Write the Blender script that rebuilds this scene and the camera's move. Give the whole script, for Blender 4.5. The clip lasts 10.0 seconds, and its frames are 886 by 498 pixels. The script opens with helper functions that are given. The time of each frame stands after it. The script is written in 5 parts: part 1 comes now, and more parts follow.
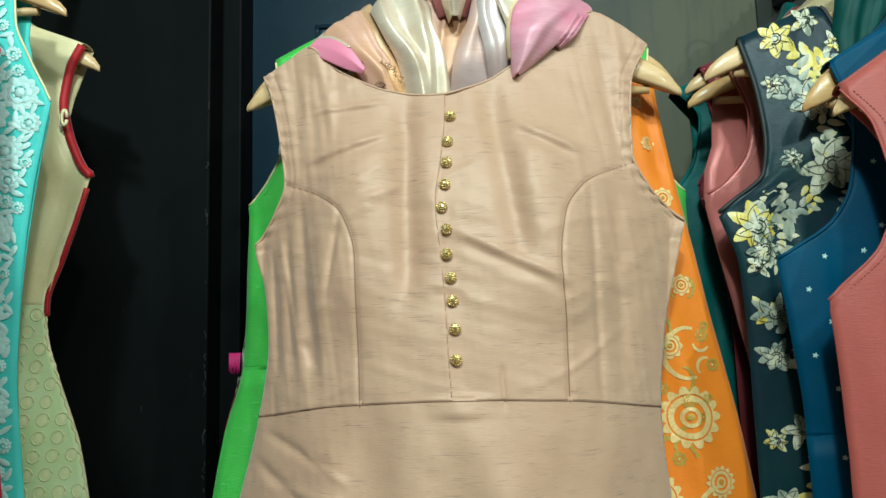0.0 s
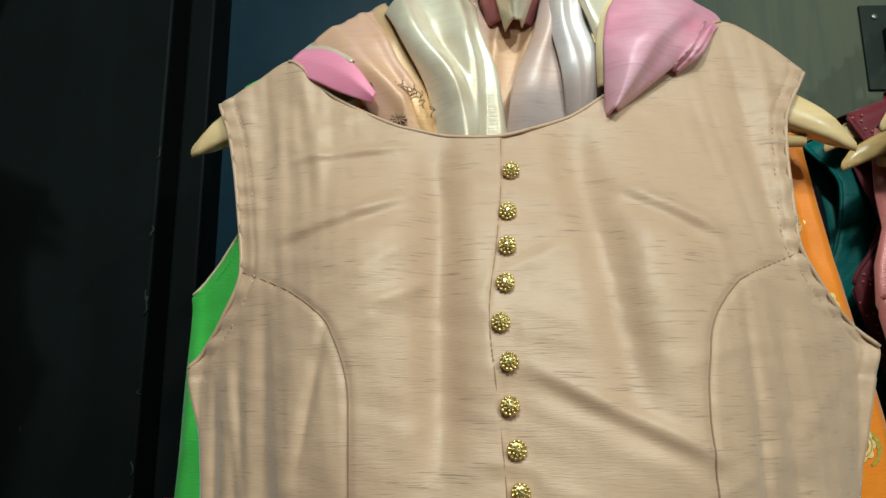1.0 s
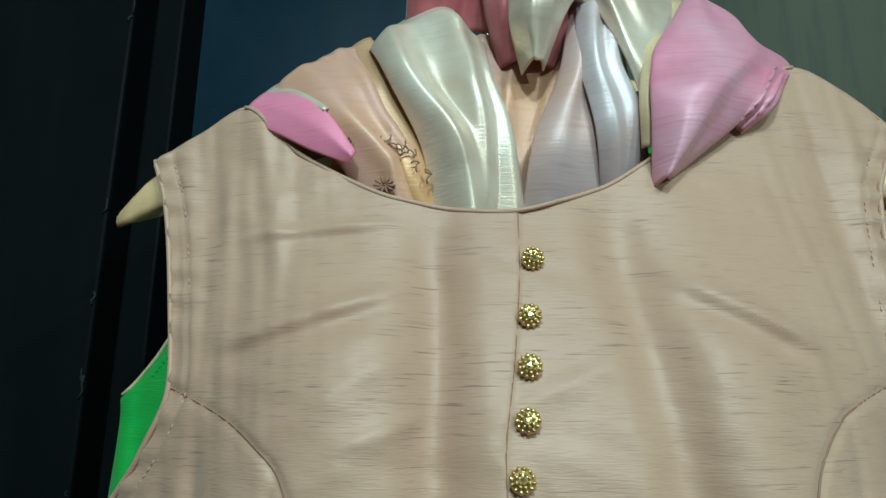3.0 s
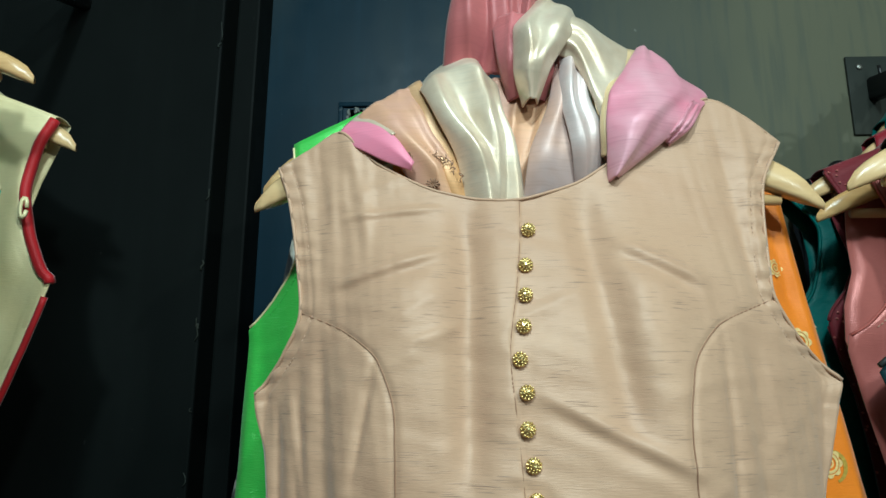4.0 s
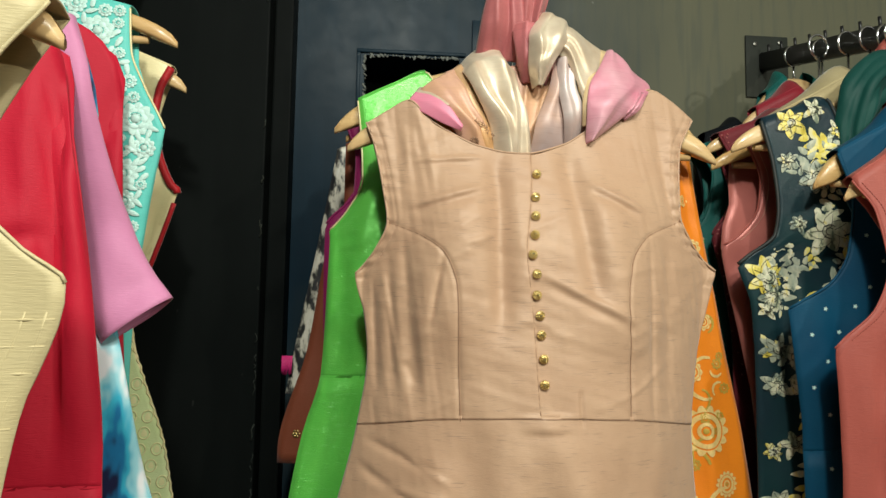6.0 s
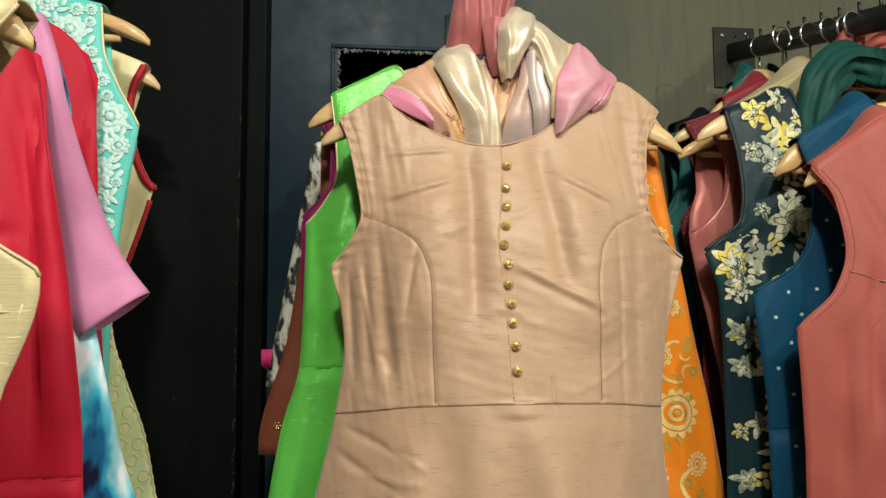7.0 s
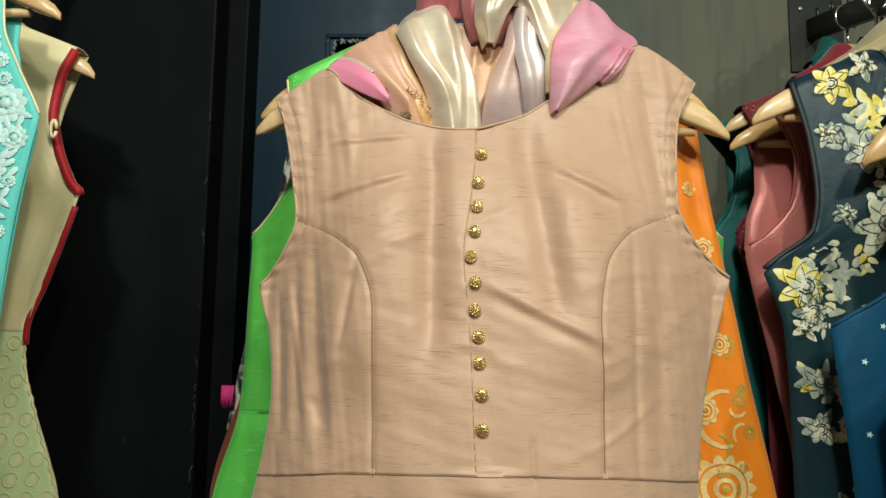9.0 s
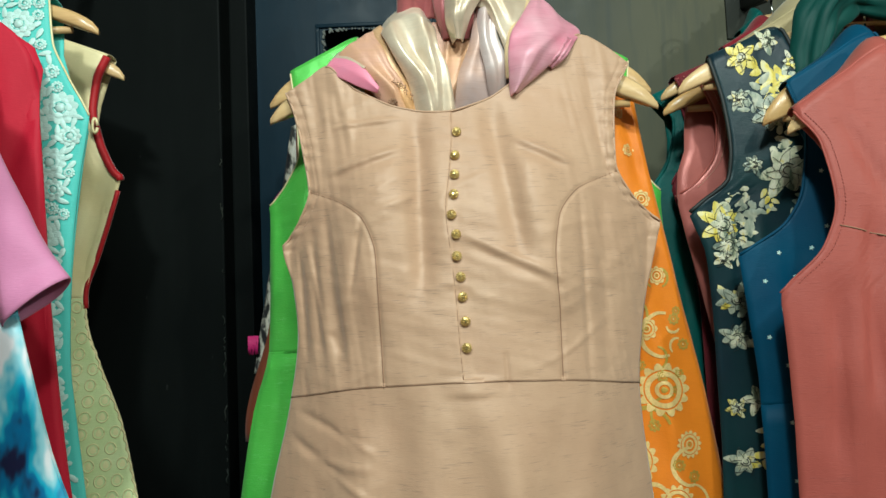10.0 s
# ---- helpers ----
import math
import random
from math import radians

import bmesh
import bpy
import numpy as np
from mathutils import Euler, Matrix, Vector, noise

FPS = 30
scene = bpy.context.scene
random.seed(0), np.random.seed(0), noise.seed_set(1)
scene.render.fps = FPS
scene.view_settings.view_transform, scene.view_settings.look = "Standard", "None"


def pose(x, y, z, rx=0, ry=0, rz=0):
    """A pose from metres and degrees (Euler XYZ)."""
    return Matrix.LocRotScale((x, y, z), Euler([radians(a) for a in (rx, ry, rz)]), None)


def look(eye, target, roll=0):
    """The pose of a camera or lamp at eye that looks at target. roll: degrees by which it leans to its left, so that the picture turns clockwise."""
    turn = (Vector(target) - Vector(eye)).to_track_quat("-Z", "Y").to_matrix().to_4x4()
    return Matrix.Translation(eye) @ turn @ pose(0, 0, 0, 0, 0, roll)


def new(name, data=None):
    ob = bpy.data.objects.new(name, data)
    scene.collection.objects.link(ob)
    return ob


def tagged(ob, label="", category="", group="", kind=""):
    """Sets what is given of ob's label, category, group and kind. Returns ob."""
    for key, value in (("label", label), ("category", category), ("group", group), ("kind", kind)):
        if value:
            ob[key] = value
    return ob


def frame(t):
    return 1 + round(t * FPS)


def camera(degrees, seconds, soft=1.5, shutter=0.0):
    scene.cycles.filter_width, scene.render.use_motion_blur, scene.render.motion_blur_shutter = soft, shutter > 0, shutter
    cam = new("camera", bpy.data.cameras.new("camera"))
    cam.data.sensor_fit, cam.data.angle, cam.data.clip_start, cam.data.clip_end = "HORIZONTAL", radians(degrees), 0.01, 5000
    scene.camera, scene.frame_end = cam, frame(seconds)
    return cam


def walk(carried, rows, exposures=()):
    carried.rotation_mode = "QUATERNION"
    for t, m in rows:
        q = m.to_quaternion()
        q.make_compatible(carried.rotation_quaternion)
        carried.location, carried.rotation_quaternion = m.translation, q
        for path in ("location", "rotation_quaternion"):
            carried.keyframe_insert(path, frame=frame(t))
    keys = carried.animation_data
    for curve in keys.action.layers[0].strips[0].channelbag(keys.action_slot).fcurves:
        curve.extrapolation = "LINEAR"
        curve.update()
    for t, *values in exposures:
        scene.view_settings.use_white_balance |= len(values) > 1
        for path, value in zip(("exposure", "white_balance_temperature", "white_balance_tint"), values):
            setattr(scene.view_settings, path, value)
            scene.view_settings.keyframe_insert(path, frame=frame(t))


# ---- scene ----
cam = camera(64.8, 10.0)
PATH = [
    (0, (0.019, -0.012, 1.432), (-0.046, 1.974, 1.666), -1.6),
    (0.5, (-0.003, 0.108, 1.461), (-0.107, 2.081, 1.772), -0.4),
    (1, (-0.022, 0.222, 1.501), (-0.058, 2.180, 1.909), -0.2),
    (1.5, (-0.035, 0.315, 1.535), (-0.02, 2.255, 2.021), 0.0),
    (2, (-0.03, 0.36, 1.554), (-0.018, 2.293, 2.068), 0.5),
    (2.5, (-0.03, 0.359, 1.555), (0.018, 2.292, 2.067), 0.5),
    (2.7, (-0.027, 0.347, 1.554), (0.01, 2.277, 2.079), 0.5),
    (3.8, (-0.033, 0.178, 1.531), (-0.124, 2.13, 1.957), -0.3),
    (4, (-0.033, 0.144, 1.508), (-0.095, 2.093, 1.95), 0.2),
    (4.5, (-0.048, 0.052, 1.495), (-0.083, 2.017, 1.864), 1.7),
    (5, (-0.108, -0.03, 1.502), (-0.037, 1.95, 1.771), 0.6),
    (5.5, (-0.154, -0.086, 1.489), (0.006, 1.898, 1.678), 1.3),
    (7, (-0.145, -0.133, 1.479), (0.086, 1.848, 1.626), -0.2),
    (7.5, (-0.125, -0.114, 1.475), (0.124, 1.866, 1.609), -0.4),
    (8, (-0.095, -0.065, 1.489), (0.082, 1.919, 1.661), 0.5),
    (8.5, (-0.059, 0.0, 1.482), (-0.037, 1.988, 1.702), 1.1),
    (9, (-0.015, 0.037, 1.481), (-0.039, 2.024, 1.708), 0.7),
    (9.5, (0.001, 0.012, 1.472), (-0.054, 2.002, 1.664), -2.1),
    (10, (-0.012, -0.103, 1.462), (-0.005, 1.893, 1.584), -2.4),
]
EXPOSURES = [(0.0, -0.03, 5300, -7), (1.0, -0.24, 5350, -7), (2.0, -0.58, 4800, -15), (2.5, -0.66, 4550, -15), (3.8, -0.25, 5000, -9), (4.5, -0.15, 5300, -8), (5.0, -0.14, 5700, -2), (5.5, -0.12, 6100, 3), (7.0, -0.14, 6500, 8), (7.5, -0.14, 6500, 8), (8.5, -0.12, 5800, 1), (9.0, -0.16, 6100, 5), (10.0, -0.12, 5700, -2)]
walk(cam, [(t, look(eye, target, roll)) for t, eye, target, roll in PATH], EXPOSURES)

# ---- world and lamps ----
world = bpy.data.worlds.new("shop_air")
scene.world = world
world.use_nodes = True
world.node_tree.nodes["Background"].inputs[0].default_value = (0.9, 0.95, 1.0, 1)
world.node_tree.nodes["Background"].inputs[1].default_value = 0.035


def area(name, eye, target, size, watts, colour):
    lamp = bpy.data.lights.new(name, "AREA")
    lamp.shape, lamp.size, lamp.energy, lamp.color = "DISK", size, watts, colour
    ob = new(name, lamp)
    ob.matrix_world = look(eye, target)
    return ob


# Assumed ceiling spot, unseen; set to the right to reach the left-hand dresses.
area("assumed_spot_key", (0.55, -0.85, 2.6), (0.0, 0.7, 1.55), 0.12, 13, (1.0, 0.96, 0.82))
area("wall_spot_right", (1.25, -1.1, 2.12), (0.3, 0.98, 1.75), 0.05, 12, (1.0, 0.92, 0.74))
# Assumed ceiling spot, unseen; set inwards to reach gaps among the right-hand dresses.
area("assumed_spot_middle", (-0.17, -0.95, 2.6), (-0.07, 0.7, 1.5), 0.14, 21, (1.0, 0.98, 0.86))
# Added soft fill, no such panel known; lifts the rack gaps and column.
area("overhead_fill", (0.0, -0.9, 2.68), (0.0, -0.5, 0.0), 0.8, 15, (0.94, 1.0, 0.95))


# ---- materials ----
def base_mat(name):
    m = bpy.data.materials.new(name)
    m.use_nodes = True
    nt = m.node_tree
    return m, nt, nt.nodes["Principled BSDF"]


def node(nt, kind, **values):
    n = nt.nodes.new(kind)
    for key, value in values.items():
        n.inputs[key].default_value = value
    return n


def noise_node(nt, coord, stretch, scale, detail=3.0, rough=0.55):
    mapping = node(nt, "ShaderNodeMapping")
    mapping.inputs["Scale"].default_value = stretch
    nt.links.new(coord, mapping.inputs["Vector"])
    n = node(nt, "ShaderNodeTexNoise", Scale=scale, Detail=detail, Roughness=rough)
    nt.links.new(mapping.outputs[0], n.inputs["Vector"])
    return n.outputs["Fac"]


def ramp(nt, fac, lo, hi, c0=(0, 0, 0, 1), c1=(1, 1, 1, 1)):
    r = node(nt, "ShaderNodeValToRGB")
    r.color_ramp.elements[0].position, r.color_ramp.elements[1].position = lo, hi
    r.color_ramp.elements[0].color, r.color_ramp.elements[1].color = c0, c1
    nt.links.new(fac, r.inputs[0])
    return r.outputs[0]


def mix(nt, fac, a, b):
    n = nt.nodes.new("ShaderNodeMix")
    n.data_type = "RGBA"
    if isinstance(fac, float):
        n.inputs["Factor"].default_value = fac
    else:
        nt.links.new(fac, n.inputs["Factor"])
    for key, v in (("A", a), ("B", b)):
        socket = [i for i in n.inputs if i.name == key and i.type == "RGBA"][0]
        if isinstance(v, tuple):
            socket.default_value = (*v[:3], 1)
        else:
            nt.links.new(v, socket)
    return [o for o in n.outputs if o.type == "RGBA"][0]


def bump(nt, bsdf, fac, strength, distance):
    b = node(nt, "ShaderNodeBump", Strength=strength, Distance=distance)
    nt.links.new(fac, b.inputs["Height"])
    nt.links.new(b.outputs[0], bsdf.inputs["Normal"])
    return b


def cloth_mat(name, colour, dark=None, rough=0.6, sheen=0.25, slub=0.0, metal=0.0, weave=0.35, blotch=0.35, slub_colour=None, spec=0.3):
    """A woven cloth: soft colour drift, fine weave and, where asked, the thick threads of slub silk."""
    m, nt, bsdf = base_mat(name)
    coord = nt.nodes.new("ShaderNodeTexCoord").outputs["Object"]
    dark = dark or tuple(0.72 * c for c in colour)
    drift = ramp(nt, noise_node(nt, coord, (1, 1, 1), 14, 3), 0.3, 0.75)
    col = mix(nt, blotch, colour, mix(nt, drift, colour, dark))
    threads = noise_node(nt, coord, (160, 160, 1400), 1.0, 2)
    col = mix(nt, ramp(nt, threads, 0.35, 0.7, (0, 0, 0, 1), (0.16, 0.16, 0.16, 1)), col, tuple(0.75 * c for c in colour))
    height = threads
    if slub:
        lines = noise_node(nt, coord, (52, 52, 1900), 1.0, 1.5, 0.5)
        where = ramp(nt, noise_node(nt, coord, (1, 1, 2.5), 26, 2), 0.4, 0.62, (0.15, 0.15, 0.15, 1), (1, 1, 1, 1))
        mask = mix(nt, where, (0.0, 0.0, 0.0), ramp(nt, lines, 0.62, 0.71, (0, 0, 0, 1), (slub, slub, slub, 1)))
        col = mix(nt, mask, col, slub_colour or tuple(0.45 * c for c in colour))
        add = node(nt, "ShaderNodeMath")
        add.operation = "ADD"
        nt.links.new(threads, add.inputs[0])
        nt.links.new(mask, add.inputs[1])
        height = add.outputs[0]
    nt.links.new(col, bsdf.inputs["Base Color"])
    bsdf.inputs["Roughness"].default_value = rough
    bsdf.inputs["Metallic"].default_value = metal
    bsdf.inputs["Sheen Weight"].default_value = sheen
    bsdf.inputs["Sheen Roughness"].default_value = 0.4
    bsdf.inputs["Specular IOR Level"].default_value = spec
    weave_bump = bump(nt, bsdf, height, weave, 0.0006)
    crumple = node(nt, "ShaderNodeBump", Strength=0.32, Distance=0.004)
    nt.links.new(noise_node(nt, coord, (1.0, 1.0, 0.55), 30, 3, 0.5), crumple.inputs["Height"])
    nt.links.new(crumple.outputs[0], weave_bump.inputs["Normal"])
    return m


def satin_mat(name, colour, second, rough=0.34, metal=0.25):
    m, nt, bsdf = base_mat(name)
    coord = nt.nodes.new("ShaderNodeTexCoord").outputs["Object"]
    drift = ramp(nt, noise_node(nt, coord, (1, 1, 1), 22, 3), 0.35, 0.68)
    lines = ramp(nt, noise_node(nt, coord, (30, 30, 700), 1.0, 2), 0.5, 0.8, (0, 0, 0, 1), (0.4, 0.4, 0.4, 1))
    col = mix(nt, lines, mix(nt, drift, colour, second), tuple(0.7 * c for c in colour))
    nt.links.new(col, bsdf.inputs["Base Color"])
    bsdf.inputs["Roughness"].default_value = rough
    bsdf.inputs["Metallic"].default_value = metal
    bsdf.inputs["Sheen Weight"].default_value = 0.2
    bump(nt, bsdf, noise_node(nt, coord, (60, 200, 1100), 1.0, 3), 0.22, 0.0007)
    return m


def plain_mat(name, colour, rough=0.5, metal=0.0, grain=40.0, amount=0.25, relief=0.1):
    m, nt, bsdf = base_mat(name)
    coord = nt.nodes.new("ShaderNodeTexCoord").outputs["Object"]
    n = noise_node(nt, coord, (1, 1, 1), grain, 4)
    col = mix(nt, ramp(nt, n, 0.35, 0.7, (0, 0, 0, 1), (amount, amount, amount, 1)), colour, tuple(0.55 * c for c in colour))
    nt.links.new(col, bsdf.inputs["Base Color"])
    bsdf.inputs["Roughness"].default_value, bsdf.inputs["Metallic"].default_value = rough, metal
    bump(nt, bsdf, n, relief, 0.002)
    return m


def wood_mat(name, colour):
    m, nt, bsdf = base_mat(name)
    coord = nt.nodes.new("ShaderNodeTexCoord").outputs["Object"]
    grain = noise_node(nt, coord, (6, 90, 90), 1.4, 4)
    col = mix(nt, ramp(nt, grain, 0.35, 0.75), colour, (colour[0] * 0.72, colour[1] * 0.6, colour[2] * 0.45))
    info = nt.nodes.new("ShaderNodeObjectInfo").outputs["Random"]
    col = mix(nt, ramp(nt, info, 0.0, 1.0, (0, 0, 0, 1), (0.3, 0.3, 0.3, 1)), col, (0.9, 0.72, 0.45))
    nt.links.new(col, bsdf.inputs["Base Color"])
    bsdf.inputs["Roughness"].default_value = 0.32
    bsdf.inputs["Coat Weight"].default_value = 0.25
    bump(nt, bsdf, grain, 0.08, 0.001)
    return m


def wall_mat(name, colour, second, rough, patch_lo, patch_hi, chips=0.0, spec=0.35, olive_glow_span=None):
    """Brushed dark paint, patched with a second tone, with scuffs and small pale chips. Where asked, it pales along x:
    olive tone and warm lamp reflection put into the colour.
    """
    m, nt, bsdf = base_mat(name)
    coord = nt.nodes.new("ShaderNodeTexCoord").outputs["Object"]
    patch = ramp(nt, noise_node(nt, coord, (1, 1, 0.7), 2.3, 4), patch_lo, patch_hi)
    # Gradient along x: partly olive paint, partly lamp reflection painted into the colour.
    if olive_glow_span:
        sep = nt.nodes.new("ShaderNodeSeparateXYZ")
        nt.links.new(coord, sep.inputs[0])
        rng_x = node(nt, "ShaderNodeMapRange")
        rng_x.inputs["From Min"].default_value, rng_x.inputs["From Max"].default_value = olive_glow_span
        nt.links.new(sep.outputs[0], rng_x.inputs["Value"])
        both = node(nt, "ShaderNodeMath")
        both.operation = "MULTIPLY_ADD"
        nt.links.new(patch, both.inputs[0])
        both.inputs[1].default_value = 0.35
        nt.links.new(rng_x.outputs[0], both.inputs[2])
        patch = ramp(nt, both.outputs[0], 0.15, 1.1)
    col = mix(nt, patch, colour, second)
    bsdf.inputs["Specular IOR Level"].default_value = spec
    strokes = noise_node(nt, coord, (60, 60, 5), 1.0, 4)
    col = mix(nt, ramp(nt, strokes, 0.5, 0.8, (0, 0, 0, 1), (0.35, 0.35, 0.35, 1)), col, tuple(1.8 * c for c in colour))
    if chips:
        flecks = noise_node(nt, coord, (1, 1, 0.6), 75, 2)
        col = mix(nt, ramp(nt, flecks, 0.74, 0.78, (0, 0, 0, 1), (chips, chips, chips, 1)), col, (0.3, 0.3, 0.28))
    nt.links.new(col, bsdf.inputs["Base Color"])
    rr = node(nt, "ShaderNodeMapRange")
    rr.inputs["To Min"].default_value, rr.inputs["To Max"].default_value = rough - 0.1, rough + 0.15
    fine = noise_node(nt, coord, (1, 1, 1), 30, 5)
    nt.links.new(fine, rr.inputs["Value"])
    nt.links.new(rr.outputs[0], bsdf.inputs["Roughness"])
    bump(nt, bsdf, fine, 0.07, 0.004)
    return m


def print_mat(name, tones, scale, rough=0.45):
    """Painted watercolour print: hard-edged patches of several tones."""
    m, nt, bsdf = base_mat(name)
    coord = nt.nodes.new("ShaderNodeTexCoord").outputs["Object"]
    n = noise_node(nt, coord, (1, 1, 0.45), scale, 3, 0.6)
    r = node(nt, "ShaderNodeValToRGB")
    r.color_ramp.interpolation = "EASE"
    r.color_ramp.elements[0].position, r.color_ramp.elements[0].color = 0.36, (*tones[0], 1)
    r.color_ramp.elements[1].position, r.color_ramp.elements[1].color = 0.66, (*tones[-1], 1)
    for k, tone in enumerate(tones[1:-1]):
        e = r.color_ramp.elements.new(0.44 + 0.14 * k / max(1, len(tones) - 3))
        e.color = (*tone, 1)
    nt.links.new(n, r.inputs[0])
    nt.links.new(r.outputs[0], bsdf.inputs["Base Color"])
    bsdf.inputs["Roughness"].default_value = rough
    bsdf.inputs["Sheen Weight"].default_value = 0.2
    bump(nt, bsdf, noise_node(nt, coord, (300, 300, 300), 1.0, 2), 0.2, 0.0006)
    return m


PEACH = cloth_mat("peach_slub_silk", (0.53, 0.345, 0.225), (0.45, 0.27, 0.17), 0.46, 0.3, 0.85, 0.03, 0.30, 0.5, (0.24, 0.16, 0.115))
PEACH_THREAD = plain_mat("peach_thread", (0.30, 0.17, 0.10), 0.7)
PEACH_STITCH = plain_mat("pale_thread", (0.62, 0.42, 0.30), 0.6)
GOLD = plain_mat("antique_gold", (0.80, 0.62, 0.26), 0.34, 1.0, 300, 0.5, 0.3)
GOLD_PALE = plain_mat("pale_gold_stone", (0.85, 0.74, 0.34), 0.16, 0.9, 200, 0.3)
GREEN = cloth_mat("parrot_green_silk", (0.17, 0.66, 0.10), (0.08, 0.46, 0.05), 0.27, 0.15, 0.4, 0.2, 0.5, 0.6, (0.3, 0.78, 0.25), spec=0.5)
MAGENTA = cloth_mat("magenta_cloth", (0.26, 0.012, 0.10), None, 0.55)
BROWN = cloth_mat("rust_brown_cloth", (0.22, 0.055, 0.025), None, 0.6)
ORANGE = cloth_mat("orange_brocade", (0.80, 0.235, 0.012), (0.62, 0.15, 0.01), 0.42, 0.25, 0.2, 0.05, 0.4, 0.5)
ZARI = plain_mat("gold_zari_thread", (0.86, 0.62, 0.24), 0.42, 0.2, 400, 0.4, 0.3)
OLIVE_ZARI = plain_mat("dull_zari_thread", (0.50, 0.34, 0.05), 0.5, 0.15, 400, 0.4, 0.3)
NAVY = cloth_mat("navy_green_satin", (0.009, 0.022, 0.034), (0.008, 0.045, 0.042), 0.38, 0.04, 0, 0.0, 0.25, 0.7, spec=0.25)
PRINT_CREAM = print_mat("printed_cream_petals", [(0.16, 0.20, 0.13), (0.55, 0.55, 0.36), (0.70, 0.67, 0.50), (0.72, 0.62, 0.25)], 130)
PRINT_YELLOW = print_mat("printed_yellow_petals", [(0.62, 0.48, 0.05), (0.75, 0.62, 0.10), (0.72, 0.66, 0.36)], 130)
PRINT_GREY = print_mat("printed_grey_petals", [(0.14, 0.18, 0.14), (0.30, 0.34, 0.26), (0.5, 0.5, 0.36)], 130)
INK = plain_mat("dark_print_line", (0.015, 0.02, 0.02), 0.6)
BLUE = cloth_mat("peacock_blue_cotton", (0.001, 0.058, 0.118), (0.001, 0.034, 0.085), 0.6, 0.04, 0, 0, 0.3, 0.6, spec=0.2)
SALMON = cloth_mat("salmon_slub_silk", (0.38, 0.088, 0.068), (0.30, 0.064, 0.050), 0.5, 0.12, 0.45, 0.0, 0.4, 0.6)
ROSE_SATIN = cloth_mat("rose_satin", (0.50, 0.16, 0.135), (0.30, 0.08, 0.07), 0.34, 0.3, 0.15, 0.15, 0.3, 0.8)
CRIMSON = cloth_mat("crimson_silk", (0.24, 0.010, 0.022), None, 0.5)
BEIGE_CRINKLE = cloth_mat("beige_crinkled_silk", (0.50, 0.42, 0.24), (0.34, 0.26, 0.12), 0.45, 0.3, 0.3, 0.1, 0.6, 0.9)
MAROON = cloth_mat("maroon_net", (0.15, 0.010, 0.018), None, 0.6, 0.3, 0.4, 0, 0.5, 0.5, (0.35, 0.10, 0.08))
TEAL = cloth_mat("teal_pleated_cloth", (0.004, 0.115, 0.10), (0.002, 0.055, 0.05), 0.5, 0.05, 0.5, 0, 0.6, 0.7)
BOTTLE = cloth_mat("bottle_green_cloth", (0.003, 0.058, 0.047), (0.002, 0.030, 0.026), 0.6, 0.06)
BLACK_CLOTH = cloth_mat("black_cloth", (0.004, 0.005, 0.007), None, 0.7, 0.02, spec=0.1)
CREAM = cloth_mat("cream_raw_silk", (0.84, 0.74, 0.44), (0.74, 0.56, 0.24), 0.4, 0.2, 0.2, 0.1, 0.3, 0.6)
CREAM_PLAIN = cloth_mat("cream_tucked_silk", (0.58, 0.49, 0.28), (0.48, 0.38, 0.19), 0.5, 0.3, 0.3, 0.05)
RED = cloth_mat("red_crepe", (0.50, 0.006, 0.030), (0.38, 0.004, 0.02), 0.65, 0.1)
RED_TRIM = cloth_mat("deep_red_trim", (0.42, 0.008, 0.014), None, 0.55)
PINK = cloth_mat("orchid_pink_cloth", (0.62, 0.24, 0.42), (0.52, 0.18, 0.34), 0.6, 0.2)
TURQ = cloth_mat("turquoise_silk", (0.14, 0.60, 0.53), (0.07, 0.48, 0.43), 0.5, 0.2, 0.15)
EMBROIDERY = cloth_mat("silver_white_embroidery", (0.58, 0.78, 0.72), (0.30, 0.64, 0.58), 0.45, 0.2, 0, 0.1, 0.8)
LACE = cloth_mat("pistachio_lace", (0.70, 0.75, 0.44), (0.50, 0.60, 0.26), 0.6, 0.2, 0, 0, 0.6, 0.9)
LACE_GOLD = cloth_mat("lace_yellow_thread", (0.78, 0.72, 0.40), None, 0.5, 0.3)
WATER = print_mat("blue_watercolour_print", [(0.005, 0.010, 0.05), (0.008, 0.16, 0.36), (0.04, 0.42, 0.60), (0.30, 0.62, 0.70), (0.76, 0.79, 0.82)], 26)
MONO = print_mat("black_white_print", [(0.01, 0.01, 0.015), (0.02, 0.02, 0.02), (0.62, 0.58, 0.48), (0.66, 0.63, 0.55)], 80)
SCARF_PEACH = satin_mat("peach_gold_silk", (0.66, 0.37, 0.20), (0.60, 0.34, 0.26), 0.46, 0.1)
SCARF_CREAM = satin_mat("champagne_satin", (0.80, 0.69, 0.53), (0.56, 0.42, 0.28), 0.36, 0.28)
SCARF_SILVER = satin_mat("silver_satin", (0.66, 0.58, 0.56), (0.58, 0.42, 0.38), 0.40, 0.20)
SCARF_GOLD = satin_mat("burnished_gold_silk", (0.62, 0.34, 0.14), (0.56, 0.36, 0.20), 0.42, 0.2)
SCARF_YELLOW = satin_mat("pale_yellow_selvedge", (0.72, 0.54, 0.28), (0.66, 0.48, 0.26), 0.5, 0.05)
SCARF_MAUVE = satin_mat("mauve_silver_satin", (0.60, 0.38, 0.29), (0.60, 0.46, 0.44), 0.44, 0.12)
SCARF_PINK = satin_mat("rose_pink_silk", (0.60, 0.20, 0.28), (0.68, 0.36, 0.42), 0.44, 0.08)
SCARF_DUSTY = satin_mat("dusty_rose_silk", (0.50, 0.14, 0.15), (0.42, 0.12, 0.12), 0.5, 0.05)
